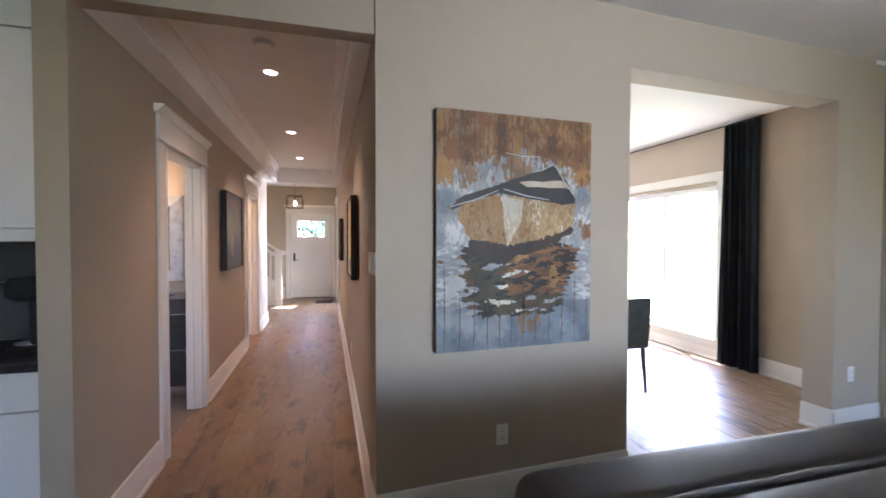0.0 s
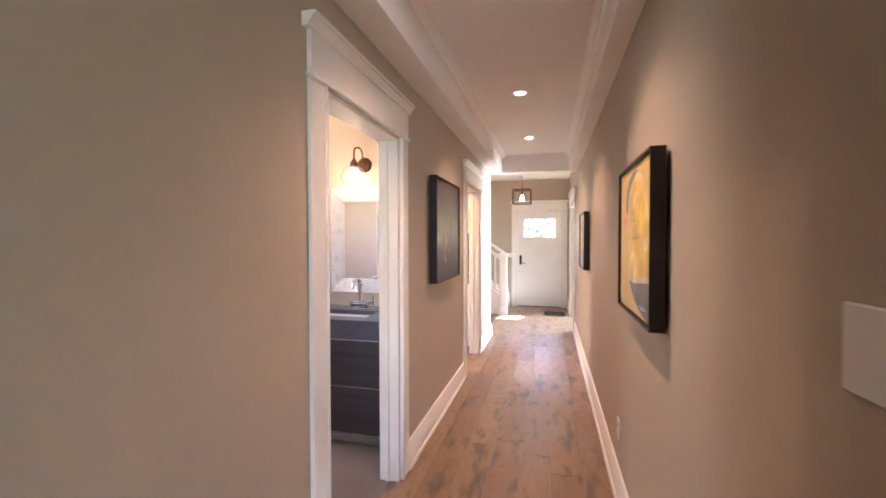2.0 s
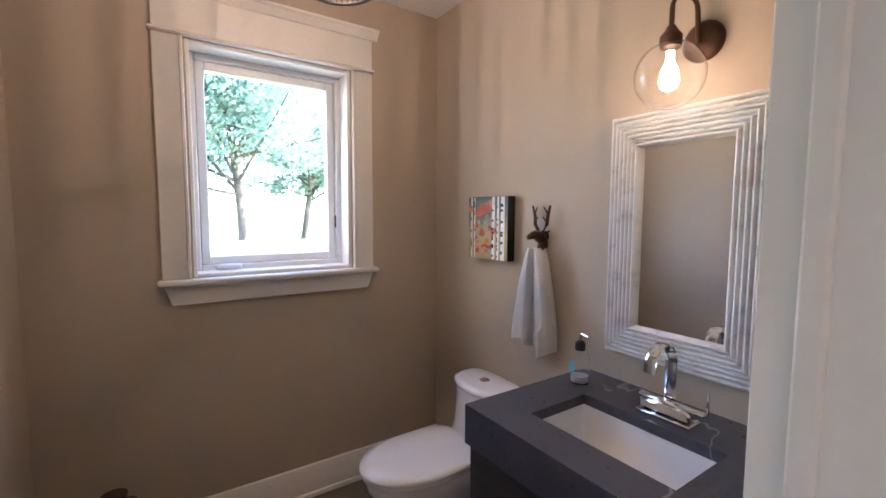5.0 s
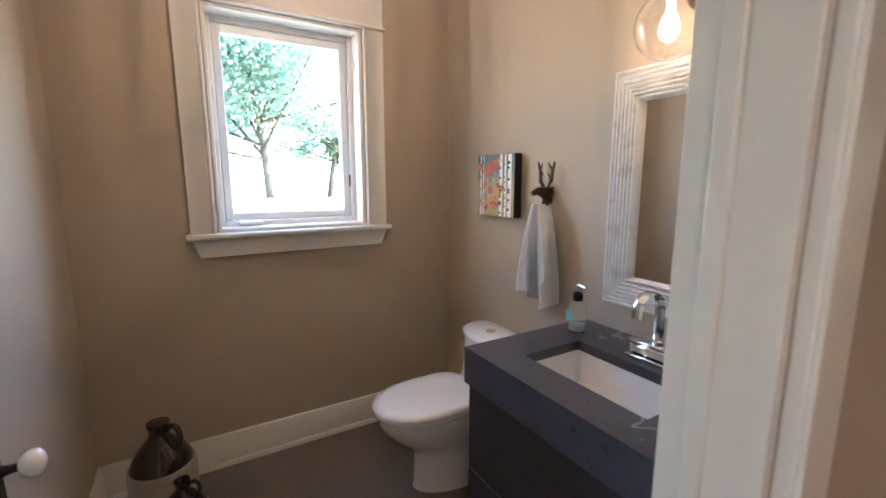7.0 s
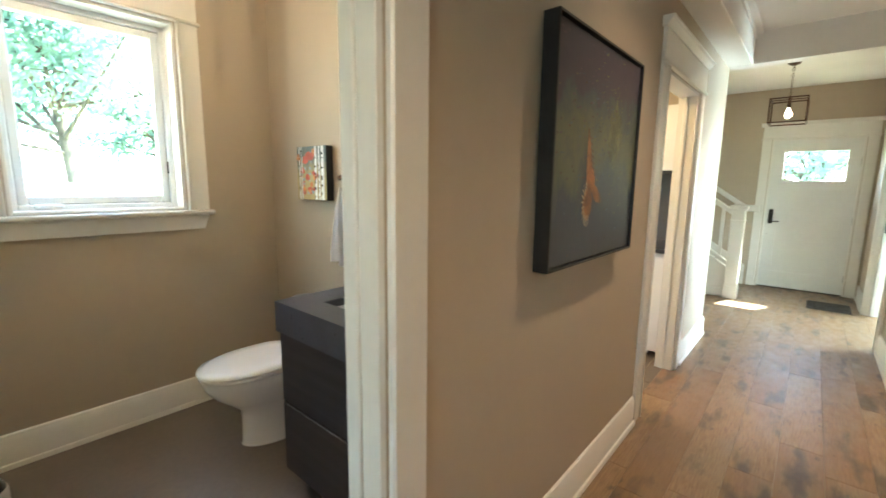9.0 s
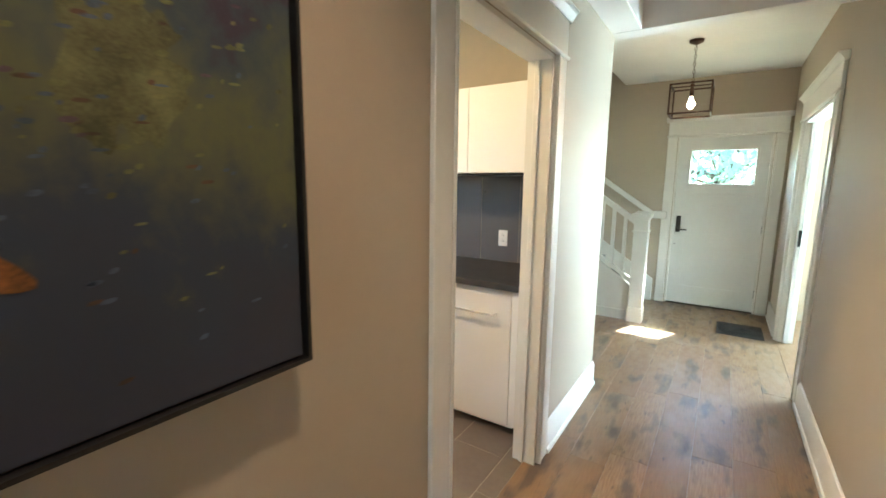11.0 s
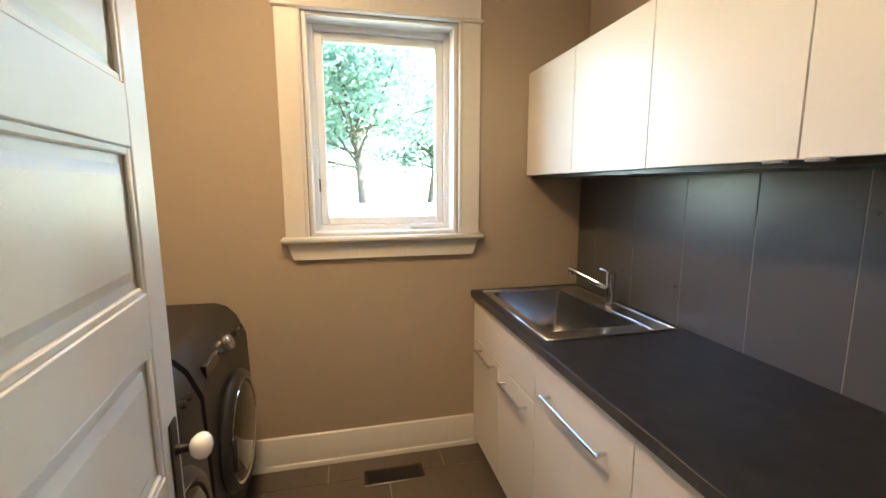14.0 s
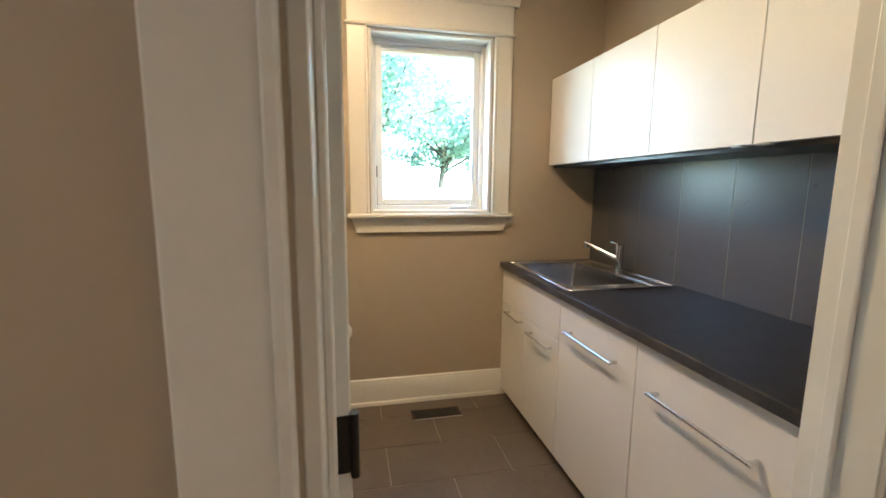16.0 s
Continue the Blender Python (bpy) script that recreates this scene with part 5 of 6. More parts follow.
dabs("pale_edge", [across((0.30, 0.24), (0.46, 0.10), (0.66, 0.07), (0.80, 0.17), (0.90, 0.33), (0.97, 0.43), (0.97, 0.74), (0.7, 0.79), (0.40, 0.77), (0.31, 0.58), (0.34, 0.40))], (0.62, 0.45, 0.17), t, fc, -1, 0.0004, 0.2)
dabs("yellow_sweep", [across((0.37, 0.24), (0.52, 0.13), (0.68, 0.12), (0.78, 0.24), (0.86, 0.38), (0.975, 0.5), (0.975, 0.71), (0.72, 0.73), (0.5, 0.72), (0.40, 0.56), (0.42, 0.4))], (0.60, 0.39, 0.035), t, fc, -1, 0.0008, 0.25)
dabs("pale_sweep", [across((0.36, 0.62), (0.52, 0.56), (0.64, 0.66), (0.56, 0.75), (0.38, 0.73)), across((0.74, 0.52), (0.9, 0.46), (0.95, 0.52), (0.82, 0.58)), across((0.40, 0.25), (0.6, 0.17), (0.56, 0.24), (0.44, 0.33))], (0.66, 0.50, 0.19), t, fc, -1, 0.0012)
dabs("ochre_crease", [across((0.40, 0.50), (0.58, 0.47), (0.72, 0.49), (0.58, 0.50)), across((0.36, 0.38), (0.46, 0.36), (0.56, 0.375), (0.46, 0.385))], (0.42, 0.27, 0.05), t, fc, -1, 0.0013)
dabs("grey_bowl", [across((0.36, 0.765), (0.5, 0.775), (0.7, 0.755), (0.975, 0.73), (0.975, 0.975), (0.82, 0.965), (0.66, 0.93), (0.52, 0.89), (0.42, 0.83))], (0.085, 0.085, 0.095), t, fc, -1, 0.0014, 0.4)
dabs("bowl_rim", [across((0.33, 0.735), (0.45, 0.755), (0.6, 0.735), (0.8, 0.735), (0.975, 0.715), (0.975, 0.74), (0.7, 0.765), (0.5, 0.785), (0.37, 0.775))], (0.46, 0.41, 0.36), t, fc, -1, 0.0017, 0.4)
dabs("bowl_glint", [across((0.62, 0.90), (0.76, 0.905), (0.9, 0.90), (0.78, 0.93))], (0.28, 0.29, 0.36), t, fc, -1, 0.0018, 0.4)
dabs("grey_cap", [across((0.235, 0.29), (0.24, 0.19), (0.33, 0.10), (0.48, 0.05), (0.62, 0.055), (0.50, 0.095), (0.40, 0.135), (0.33, 0.20), (0.31, 0.30), (0.27, 0.34))], (0.12, 0.115, 0.14), t, fc, -1, 0.0018, 0.5)
dabs("rose_dab", [across((0.08, 0.37), (0.18, 0.335), (0.27, 0.36), (0.27, 0.40), (0.18, 0.41))], (0.50, 0.23, 0.15), t, fc, -1, 0.0016)

soft = canvas_bg("pastel_ground", [(0.0, (0.10, 0.13, 0.20)), (0.3, (0.20, 0.22, 0.24)), (0.6, (0.40, 0.27, 0.14)), (0.9, (0.55, 0.36, 0.16))], (1, 1, 1), 7, 0.6, 0.45)
t, fc = framed_picture("pastel_canvas", (XR - 0.012, 6.55), -1, 0.62, 0.585, 1.155, soft, "pastel abstract canvas in a black frame", 0.05)
dabs("green_sweep", [blob(0.05, 0.44, 0.06, 0.07, 14, 9, 0.3), blob(-0.02, 0.3, 0.07, 0.12, 14, 10, 0.3)], (0.16, 0.27, 0.09), t, fc, -1, 0.0008)
dabs("blue_sweep", [blob(-0.02, 0.15, 0.12, 0.08, 14, 11, 0.3)], (0.14, 0.17, 0.30), t, fc, -1, 0.0012)
dabs("peach_field", [blob(-0.17, 0.36, 0.10, 0.18, 16, 12, 0.25), blob(-0.2, 0.12, 0.07, 0.08, 14, 13, 0.25)], (0.58, 0.40, 0.22), t, fc, -1, 0.0010)
dabs("dark_stroke", [blob(0.03, 0.505, 0.07, 0.018, 14, 14, 0.4), blob(-0.06, 0.47, 0.018, 0.05, 12, 15, 0.4)], (0.10, 0.09, 0.085), t, fc, -1, 0.0014)
dabs("rust_stroke", [blob(0.10, 0.22, 0.03, 0.10, 14, 16, 0.4)], (0.36, 0.16, 0.07), t, fc, -1, 0.0013)

# the boat canvas
BW0, BH = 0.925, 1.245
bc = thing("boat_canvas", (0, 0, 0), "large canvas of a moored rowing boat in browns, greys and blues", "picture")
bc.matrix_world = TILT3 @ pose(0.298 + BW0 / 2, -0.002, 0.868)
part("stretcher", bx(-BW0 / 2, BW0 / 2, -0.036, 0, 0, BH, bevel=0.003), mat("canvas_edge", (0.16, 0.12, 0.08), rough=0.8, var=0.4, scale=14), bc, "painted canvas edge")
part("canvas", bx(-BW0 / 2 + 0.002, BW0 / 2 - 0.002, -0.0385, -0.0355, 0.002, BH - 0.002), mat("harbour_ground", (0.20, 0.20, 0.20), rough=0.6, scale=8, second=(0.30, 0.27, 0.22), bump=0.5, bump_scale=300), bc, smooth=None)


def inside(u, v, poly):
    hit, j = False, len(poly) - 1
    for i in range(len(poly)):
        (a, b), (c, d) = poly[i], poly[j]
        if (b > v) != (d > v) and u < (c - a) * (v - b) / (d - b) + a:
            hit = not hit
        j = i
    return hit


HULL = [(0.11, 0.415), (0.2, 0.38), (0.38, 0.345), (0.885, 0.375), (0.87, 0.46), (0.8, 0.50), (0.62, 0.535), (0.43, 0.555), (0.2, 0.53), (0.15, 0.47)]
BOW = [(0.385, 0.345), (0.53, 0.36), (0.52, 0.45), (0.47, 0.52), (0.43, 0.553)]
KEEL = [(0.19, 0.53), (0.43, 0.558), (0.62, 0.54), (0.86, 0.47), (0.875, 0.49), (0.7, 0.57), (0.5, 0.60), (0.42, 0.64), (0.3, 0.62), (0.2, 0.58)]
GUNWALE = [(0.075, 0.40), (0.15, 0.355), (0.36, 0.305), (0.58, 0.245), (0.73, 0.205), (0.82, 0.27), (0.88, 0.34), (0.885, 0.37), (0.8, 0.375), (0.6, 0.36), (0.38, 0.335), (0.2, 0.375), (0.09, 0.415)]
BOARD = [(0.50, 0.285), (0.80, 0.27), (0.85, 0.305), (0.55, 0.305)]
PALETTE = {"umber": (0.030, 0.022, 0.016), "brown": (0.12, 0.062, 0.025), "rust": (0.20, 0.09, 0.032), "ochre": (0.32, 0.165, 0.05), "sand": (0.45, 0.33, 0.17), "cream": (0.62, 0.55, 0.42),
           "white": (0.52, 0.52, 0.50), "grey": (0.34, 0.34, 0.335), "mist": (0.28, 0.29, 0.295), "slate": (0.19, 0.215, 0.235), "blue": (0.17, 0.195, 0.22), "moss": (0.07, 0.06, 0.03), "tan": (0.25, 0.15, 0.075), "sky": (0.20, 0.235, 0.265)}


def hue(u, v, g):
    """The paint at a spot of the picture (v runs down)."""
    r = min(0.999, max(0.0, 0.5 + 0.75 * noise.noise(Vector((u * 9, v * 9, 3.1))) + g.gauss(0, 0.15)))
    if inside(u, v, BOARD):
        return "ochre" if r < 0.5 else "cream"
    if inside(u, v, GUNWALE):
        return "umber"
    if inside(u, v, KEEL):
        return "umber" if r < 0.85 else "rust"
    if inside(u, v, BOW):
        return ("sand", "cream", "white")[int(r * 3)]
    if inside(u, v, HULL):
        return ("brown", "ochre", "ochre", "ochre", "sand")[int(r * 5)] if u < 0.43 else ("ochre", "sand", "sand", "cream")[int(r * 4)]
    wave = noise.noise(Vector((u * 7, v * 42 + 4 * u, 8.0)))
    edge = 0.05 * noise.noise(Vector((u * 3, v * 30, 1.0)))
    if 0.55 < v < 0.86 and 0.15 + 0.35 * max(0, v - 0.74) + edge < u < 0.88 - 0.9 * max(0, v - 0.70) + edge:
        if abs(u - 0.40 - 0.10 * math.sin(31 * v)) < 0.10 and wave > 0.22:
            return "cream" if r < 0.6 else "white"
        if u > 0.44 and v < 0.77:
            return ("umber", "rust", "rust", "brown", "ochre")[int(r * 5)] if wave > -0.25 else "umber"
        return ("umber", "umber", "moss", "moss", "brown")[int(r * 5)] if wave < 0.25 else ("mist", "grey")[int(r * 2)]
    stripe = noise.noise(Vector((u * 14, v * 0.8, 5.0)))
    low = noise.noise(Vector((u * 5, v * 5, 9.0)))
    if v < 0.19 + 0.03 * math.sin(9 * u):
        return ("brown", "rust", "rust", "tan", "ochre")[int(min(0.99, max(0, r + 0.5 * stripe)) * 5)]
    if v < 0.29 + 0.008 * math.sin(14 * u):
        if u < 0.10 or u > 0.88:
            return ("rust", "ochre", "ochre")[int(r * 3)]
        return ("tan", "tan", "grey", "mist", "white")[int(min(0.99, max(0, r + 0.5 * low - 0.1)) * 5)]
    if v > 0.80:
        return ("tan", "slate", "blue", "sky", "sky", "mist")[int(min(0.99, max(0, 0.5 + 0.7 * low + 0.4 * (r - 0.5))) * 6)]
    if low < -0.38 or abs(math.sin(15 * v + 0.5 * math.sin(5 * u))) < 0.05:
        return ("tan", "rust", "tan")[int(r * 3)]
    return ("sky", "mist", "mist", "grey", "white", "white")[int(min(0.99, max(0, r + 0.35 * low)) * 6)]


def paint_boat(count):
    g = random.Random(5)
    names = list(PALETTE)
    verts, faces, idx = [], [], []
    for i in range(count):
        u, v = g.uniform(0.012, 0.988), g.uniform(0.01, 0.99)
        h = hue(u, v, g)
        flat = v > 0.55 and v < 0.86
        a = g.gauss(0.2, 0.2) if inside(u, v, GUNWALE) else g.gauss(0, 0.2) if flat else g.gauss(1.5, 0.35)
        small = 0.5 if inside(u, v, HULL) or inside(u, v, GUNWALE) or inside(u, v, KEEL) else 1
        ln, wd = g.uniform(0.014, 0.042) * small, g.uniform(0.004, 0.012) * (0.6 + 0.4 * small)
        ca, sa = math.cos(a), math.sin(a)
        x, z, y = BW0 * (u - 0.5), BH * (1 - v), -0.0388 - 0.0022 * i / count
        k = len(verts)
        for p, q in ((-1, -0.5), (-0.4, -1), (0.6, -0.9), (1, 0.1), (0.5, 1), (-0.7, 0.8)):
            px, pz = x + p * ln * ca - q * wd * sa, z + p * ln * sa + q * wd * ca
            verts.append((max(-BW0 / 2 + 0.001, min(BW0 / 2 - 0.001, px)), y, max(0.001, min(BH - 0.001, pz))))
        faces.append(tuple(range(k, k + 6)))
        idx.append(names.index(h))
    me = bpy.data.meshes.new("brushwork")
    me.from_pydata(verts, [], faces)
    for n in names:
        me.materials.append(mat(n + "_oil", PALETTE[n], rough=0.5, var=0.22, scale=30, bump=0.5, bump_scale=220))
    me.polygons.foreach_set("material_index", idx)
    ob = tagged(new("brushwork", me), kind="stuff")
    ob.parent = bc


def flat_shape(name, outline, colour, depth, wobble=0.004, second=None):
    """A painted area with a slightly ragged edge, proud of the ground by the paint's thickness."""
    g = random.Random(name)
    pts = []
    for (a, b), (c, d) in zip(outline, outline[1:] + outline[:1]):
        n = max(2, int(28 * math.hypot(c - a, d - b)))
        pts += [(BW0 * (a + (c - a) * i / n - 0.5) + g.gauss(0, wobble * 0.5), BH * (1 - b - (d - b) * i / n) + g.gauss(0, wobble * 0.5)) for i in range(n)]
    bm = bm_new()
    vs = [bm.verts.new((x, depth, z)) for x, z in pts]
    bmesh.ops.triangle_fill(bm, edges=[bm.edges.new((p, q)) for p, q in zip(vs, vs[1:] + vs[:1])], use_beauty=True, normal=(0, -1, 0))
    part(name, bm, mat(name + "_oil", colour, rough=0.5, scale=26, var=0.3, second=second, edge=(0.35, 0.65), bump=0.6, bump_scale=160, stretch=(1, 1, 0.35)), bc, smooth=None)


def inner_strokes(outline, count, depth, seed, size, slant):
    g = random.Random(seed)
    names = list(PALETTE)
    verts, faces, idx = [], [], []
    while len(faces) < count:
        u, v = g.uniform(0.05, 0.95), g.uniform(0.15, 0.9)
        if not inside(u, v, outline):
            continue
        a = g.gauss(slant, 0.2)
        ca, sa = math.cos(a), math.sin(a)
        ln, wd = g.uniform(0.5, 1.3) * size, g.uniform(0.12, 0.3) * size
        x, z, y = BW0 * (u - 0.5), BH * (1 - v), depth - 0.0006 * len(faces) / count
        k = len(verts)
        for p, q in ((-1, -0.5), (-0.4, -1), (0.6, -0.9), (1, 0.1), (0.5, 1), (-0.7, 0.8)):
            verts.append((x + p * ln * ca - q * wd * sa, y, z + p * ln * sa + q * wd * ca))
        faces.append(tuple(range(k, k + 6)))
        idx.append(names.index(hue(u, v, g)))
    me = bpy.data.meshes.new("hull_brushwork")
    me.from_pydata(verts, [], faces)
    for n in names:
        me.materials.append(bpy.data.materials[n + "_oil"])
    me.polygons.foreach_set("material_index", idx)
    tagged(new("hull_brushwork", me), kind="stuff").parent = bc


paint_boat(22000)
flat_shape("dark_water", KEEL, (0.022, 0.018, 0.015), -0.0413, 0.012, (0.06, 0.035, 0.02))
flat_shape("hull_side", HULL, (0.24, 0.12, 0.04), -0.0415, 0.004, (0.44, 0.29, 0.13))
flat_shape("bow_light", BOW, (0.42, 0.33, 0.20), -0.0417, 0.008, (0.62, 0.57, 0.48))
inner_strokes(HULL, 520, -0.0418, 21, 0.016, 1.5)
flat_shape("gunwale", GUNWALE, (0.025, 0.022, 0.020), -0.0426, 0.003, (0.05, 0.045, 0.04))
flat_shape("thwart", BOARD, (0.36, 0.20, 0.08), -0.0428, 0.004, (0.60, 0.54, 0.44))
strokes_line = bm_new()
for (u0, v0), (u1, v1) in (((0.08, 0.40), (0.37, 0.325)), ((0.40, 0.318), (0.70, 0.358)), ((0.58, 0.243), (0.73, 0.203)), ((0.42, 0.165), (0.64, 0.172)), ((0.74, 0.205), (0.88, 0.34))):
    tube(strokes_line, [(BW0 * (u0 - 0.5), -0.0428, BH * (1 - v0)), (BW0 * ((u0 + u1) / 2 - 0.5), -0.0428, BH * (1 - (v0 + v1) / 2 - 0.006)), (BW0 * (u1 - 0.5), -0.0428, BH * (1 - v1))], 0.003, 6, [0.6, 1, 0.6])
tagged(part("pale_lines", strokes_line, mat("pale_line_oil", (0.6, 0.6, 0.58), rough=0.5, var=0.2), bc), kind="stuff")
rd2 = random.Random(31)
for k in range(12):
    u0 = 0.045 + 0.083 * k + 0.012 * math.sin(7 * k)
    for v0, v1 in ((0.01, rd2.uniform(0.16, 0.32)), (rd2.uniform(0.62, 0.80), 0.985)):
        part("drip", tube(bm_new(), [(BW0 * (u0 - 0.5), -0.0412, BH * (1 - v0)), (BW0 * (u0 - 0.5) + 0.003, -0.0412, BH * (1 - (v0 + v1) / 2)), (BW0 * (u0 - 0.5) + 0.001, -0.0412, BH * (1 - v1))], 0.0026, 5, [0.5, 1, 0.7]), bpy.data.materials["brown_oil"], bc)


# ---- foyer and stair ----
n = thing("newel_post", (-0.945, 10.105, 0.0), "white painted square newel post with a capped top", "newel post")
part("shaft", bx(-0.07, 0.07, -0.07, 0.07, 0, 1.12, bevel=0.004), TRIM, n)
part("base_trim", bx(-0.078, 0.078, -0.078, 0.078, 0, 0.16, bevel=0.004), TRIM, n)
part("neck_band", bx(-0.08, 0.08, -0.08, 0.08, 0.985, 1.005, bevel=0.004), TRIM, n)
part("cap", bx(-0.095, 0.095, -0.095, 0.095, 1.14, 1.185, bevel=0.006), TRIM, n)
part("cap_moulding", bx(-0.082, 0.082, -0.082, 0.082, 1.12, 1.14, bevel=0.006), TRIM, n)
part("cap_top", bx(-0.06, 0.06, -0.06, 0.06, 1.185, 1.205, bevel=0.008), TRIM, n)

RISE, RUN = 0.18, 0.262
st = thing("staircase", (-1.02, 10.10, 0.0), "staircase with white risers and dark treads climbing beside the front wall", "staircase")
for i in range(13):
    x = -i * RUN
    part("riser", bx(x - 0.02, x, 0.03, 1.04, i * RISE, (i + 1) * RISE - 0.03), TRIM, st, smooth=None)
    part("tread", bx(x - RUN - 0.02, x + 0.025, 0.03, 1.04, (i + 1) * RISE - 0.03, (i + 1) * RISE, bevel=0.005), DARKWOOD, st)
L = 3.3
up = RISE / RUN
part("stringer", prism(bm_new(), [(0.0, 0.0), (0.0, 0.40), (-L, 0.40 + up * L), (-L, up * L - 0.4), (-0.8, 0.0)], "y", -0.015, 0.03), TRIM, st, "white closed stringer", smooth=None)
part("stringer_base", bx(-0.8, 0.0, -0.03, -0.0151, 0, 0.11, bevel=0.003), TRIM, st)
part("wall_stringer", prism(bm_new(), [(0.1, 0.0), (0.1, 0.28), (0.0, 0.36), (-L, 0.36 + up * L), (-L, up * L), (-0.2, 0.0)], "y", 1.045, 1.065), TRIM, st, smooth=None)
rl = thing("stair_railing", (-1.02, 10.10, 0.0), "white painted railing with square balusters along the stair", "railing")
part("handrail", prism(bm_new(), [(0.0, 1.07), (0.0, 1.135), (-L, 1.135 + up * L), (-L, 1.07 + up * L)], "y", -0.03, 0.035), TRIM, rl, smooth=None)
part("bottom_rail", prism(bm_new(), [(0.0, 0.43), (0.0, 0.475), (-L, 0.475 + up * L), (-L, 0.43 + up * L)], "y", -0.028, 0.03), TRIM, rl, smooth=None)
for i in range(26):
    x = -0.09 - i * 0.122
    part("baluster", bx(x - 0.018, x + 0.018, -0.016, 0.02, 0.455 - x * up, 1.09 - x * up, bevel=0.002), TRIM, rl)
wr = thing("wall_handrail", (-0.88, 11.17, 1.10), "white wall-mounted stair handrail", "handrail")
part("rail_end", bx(-0.09, 0.06, -0.075, 0.0, -0.03, 0.06, bevel=0.006), TRIM, wr)
part("rail", prism(bm_new(), [(-0.09, -0.02), (-0.09, 0.05), (-L, 0.05 + up * (L - 0.09)), (-L, -0.02 + up * (L - 0.09))], "y", -0.07, -0.02), TRIM, wr, smooth=None)

m = thing("door_mat", (0.02, 10.37, 0.0), "dark ribbed coir mat before the front door", "door mat")
part("backing", bx(-0.2, 0.2, -0.22, 0.22, 0, 0.006, bevel=0.002), MATF, m)
for i in range(20):
    y = -0.205 + i * 0.0215
    part("rib", bx(-0.19, 0.19, y - 0.006, y + 0.006, 0.0055, 0.012, bevel=0.002), MATF, m)

ln = thing("foyer_lantern", (-0.565, 9.65, 2.10), "black metal and glass box lantern on a chain, lit", "pendant lamp")
W, H = 0.158, 0.262
for sx in (-1, 1):
    for sy in (-1, 1):
        part("post", bx(sx * W - 0.007, sx * W + 0.007, sy * W - 0.007, sy * W + 0.007, 0, H, bevel=0.001), BRONZE, ln)
for z in (0.0, H - 0.014):
    for s in (-1, 1):
        part("rail", bx(-W, W, s * W - 0.0065, s * W + 0.0065, z, z + 0.014), BRONZE, ln, smooth=None)
        part("rail", bx(s * W - 0.0065, s * W + 0.0065, -W, W, z + 0.0002, z + 0.0138), BRONZE, ln, smooth=None)
for s in (-1, 1):
    part("glass_panel", bx(-W + 0.008, W - 0.008, s * W - 0.0015, s * W + 0.0015, 0.014, H - 0.014), PANE, ln, smooth=None).visible_shadow = False
    part("glass_panel", bx(s * W - 0.0015, s * W + 0.0015, -W + 0.008, W - 0.008, 0.014, H - 0.014), PANE, ln, smooth=None).visible_shadow = False
part("top_bar", bx(-W, W, -0.008, 0.008, H - 0.012, H - 0.002), BRONZE, ln, smooth=None)
part("socket", lathe(bm_new(), [(0.018, 0.165), (0.018, 0.235), (0.008, 0.25)], n=16), BRONZE, ln)
part("bulb", lathe(bm_new(), [(0.012, 0.165), (0.016, 0.145), (0.03, 0.105), (0.03, 0.085), (0.018, 0.062), (0.003, 0.056)], n=20), BULBG, ln, "lit filament bulb").visible_shadow = False
part("hanger", lathe(bm_new(), [(0.012, H - 0.01), (0.02, H + 0.005), (0.008, H + 0.02), (0.004, H + 0.04)], n=14), BRONZE, ln)
z = H + 0.03
k = 0
while z < 0.60:
    a = [(0.010 * math.cos(2 * math.pi * i / 10), 0, z + 0.02 + 0.02 * math.sin(2 * math.pi * i / 10)) for i in range(11)]
    if k % 2:
        a = [(0, p[0], p[2]) for p in a]
    part("chain_link", tube(bm_new(), a, 0.0022, 5), BRONZE, ln)
    z += 0.032
    k += 1
part("canopy", lathe(bm_new(), [(0.012, 0.60), (0.055, 0.62), (0.06, 0.64)], n=24), BRONZE, ln)


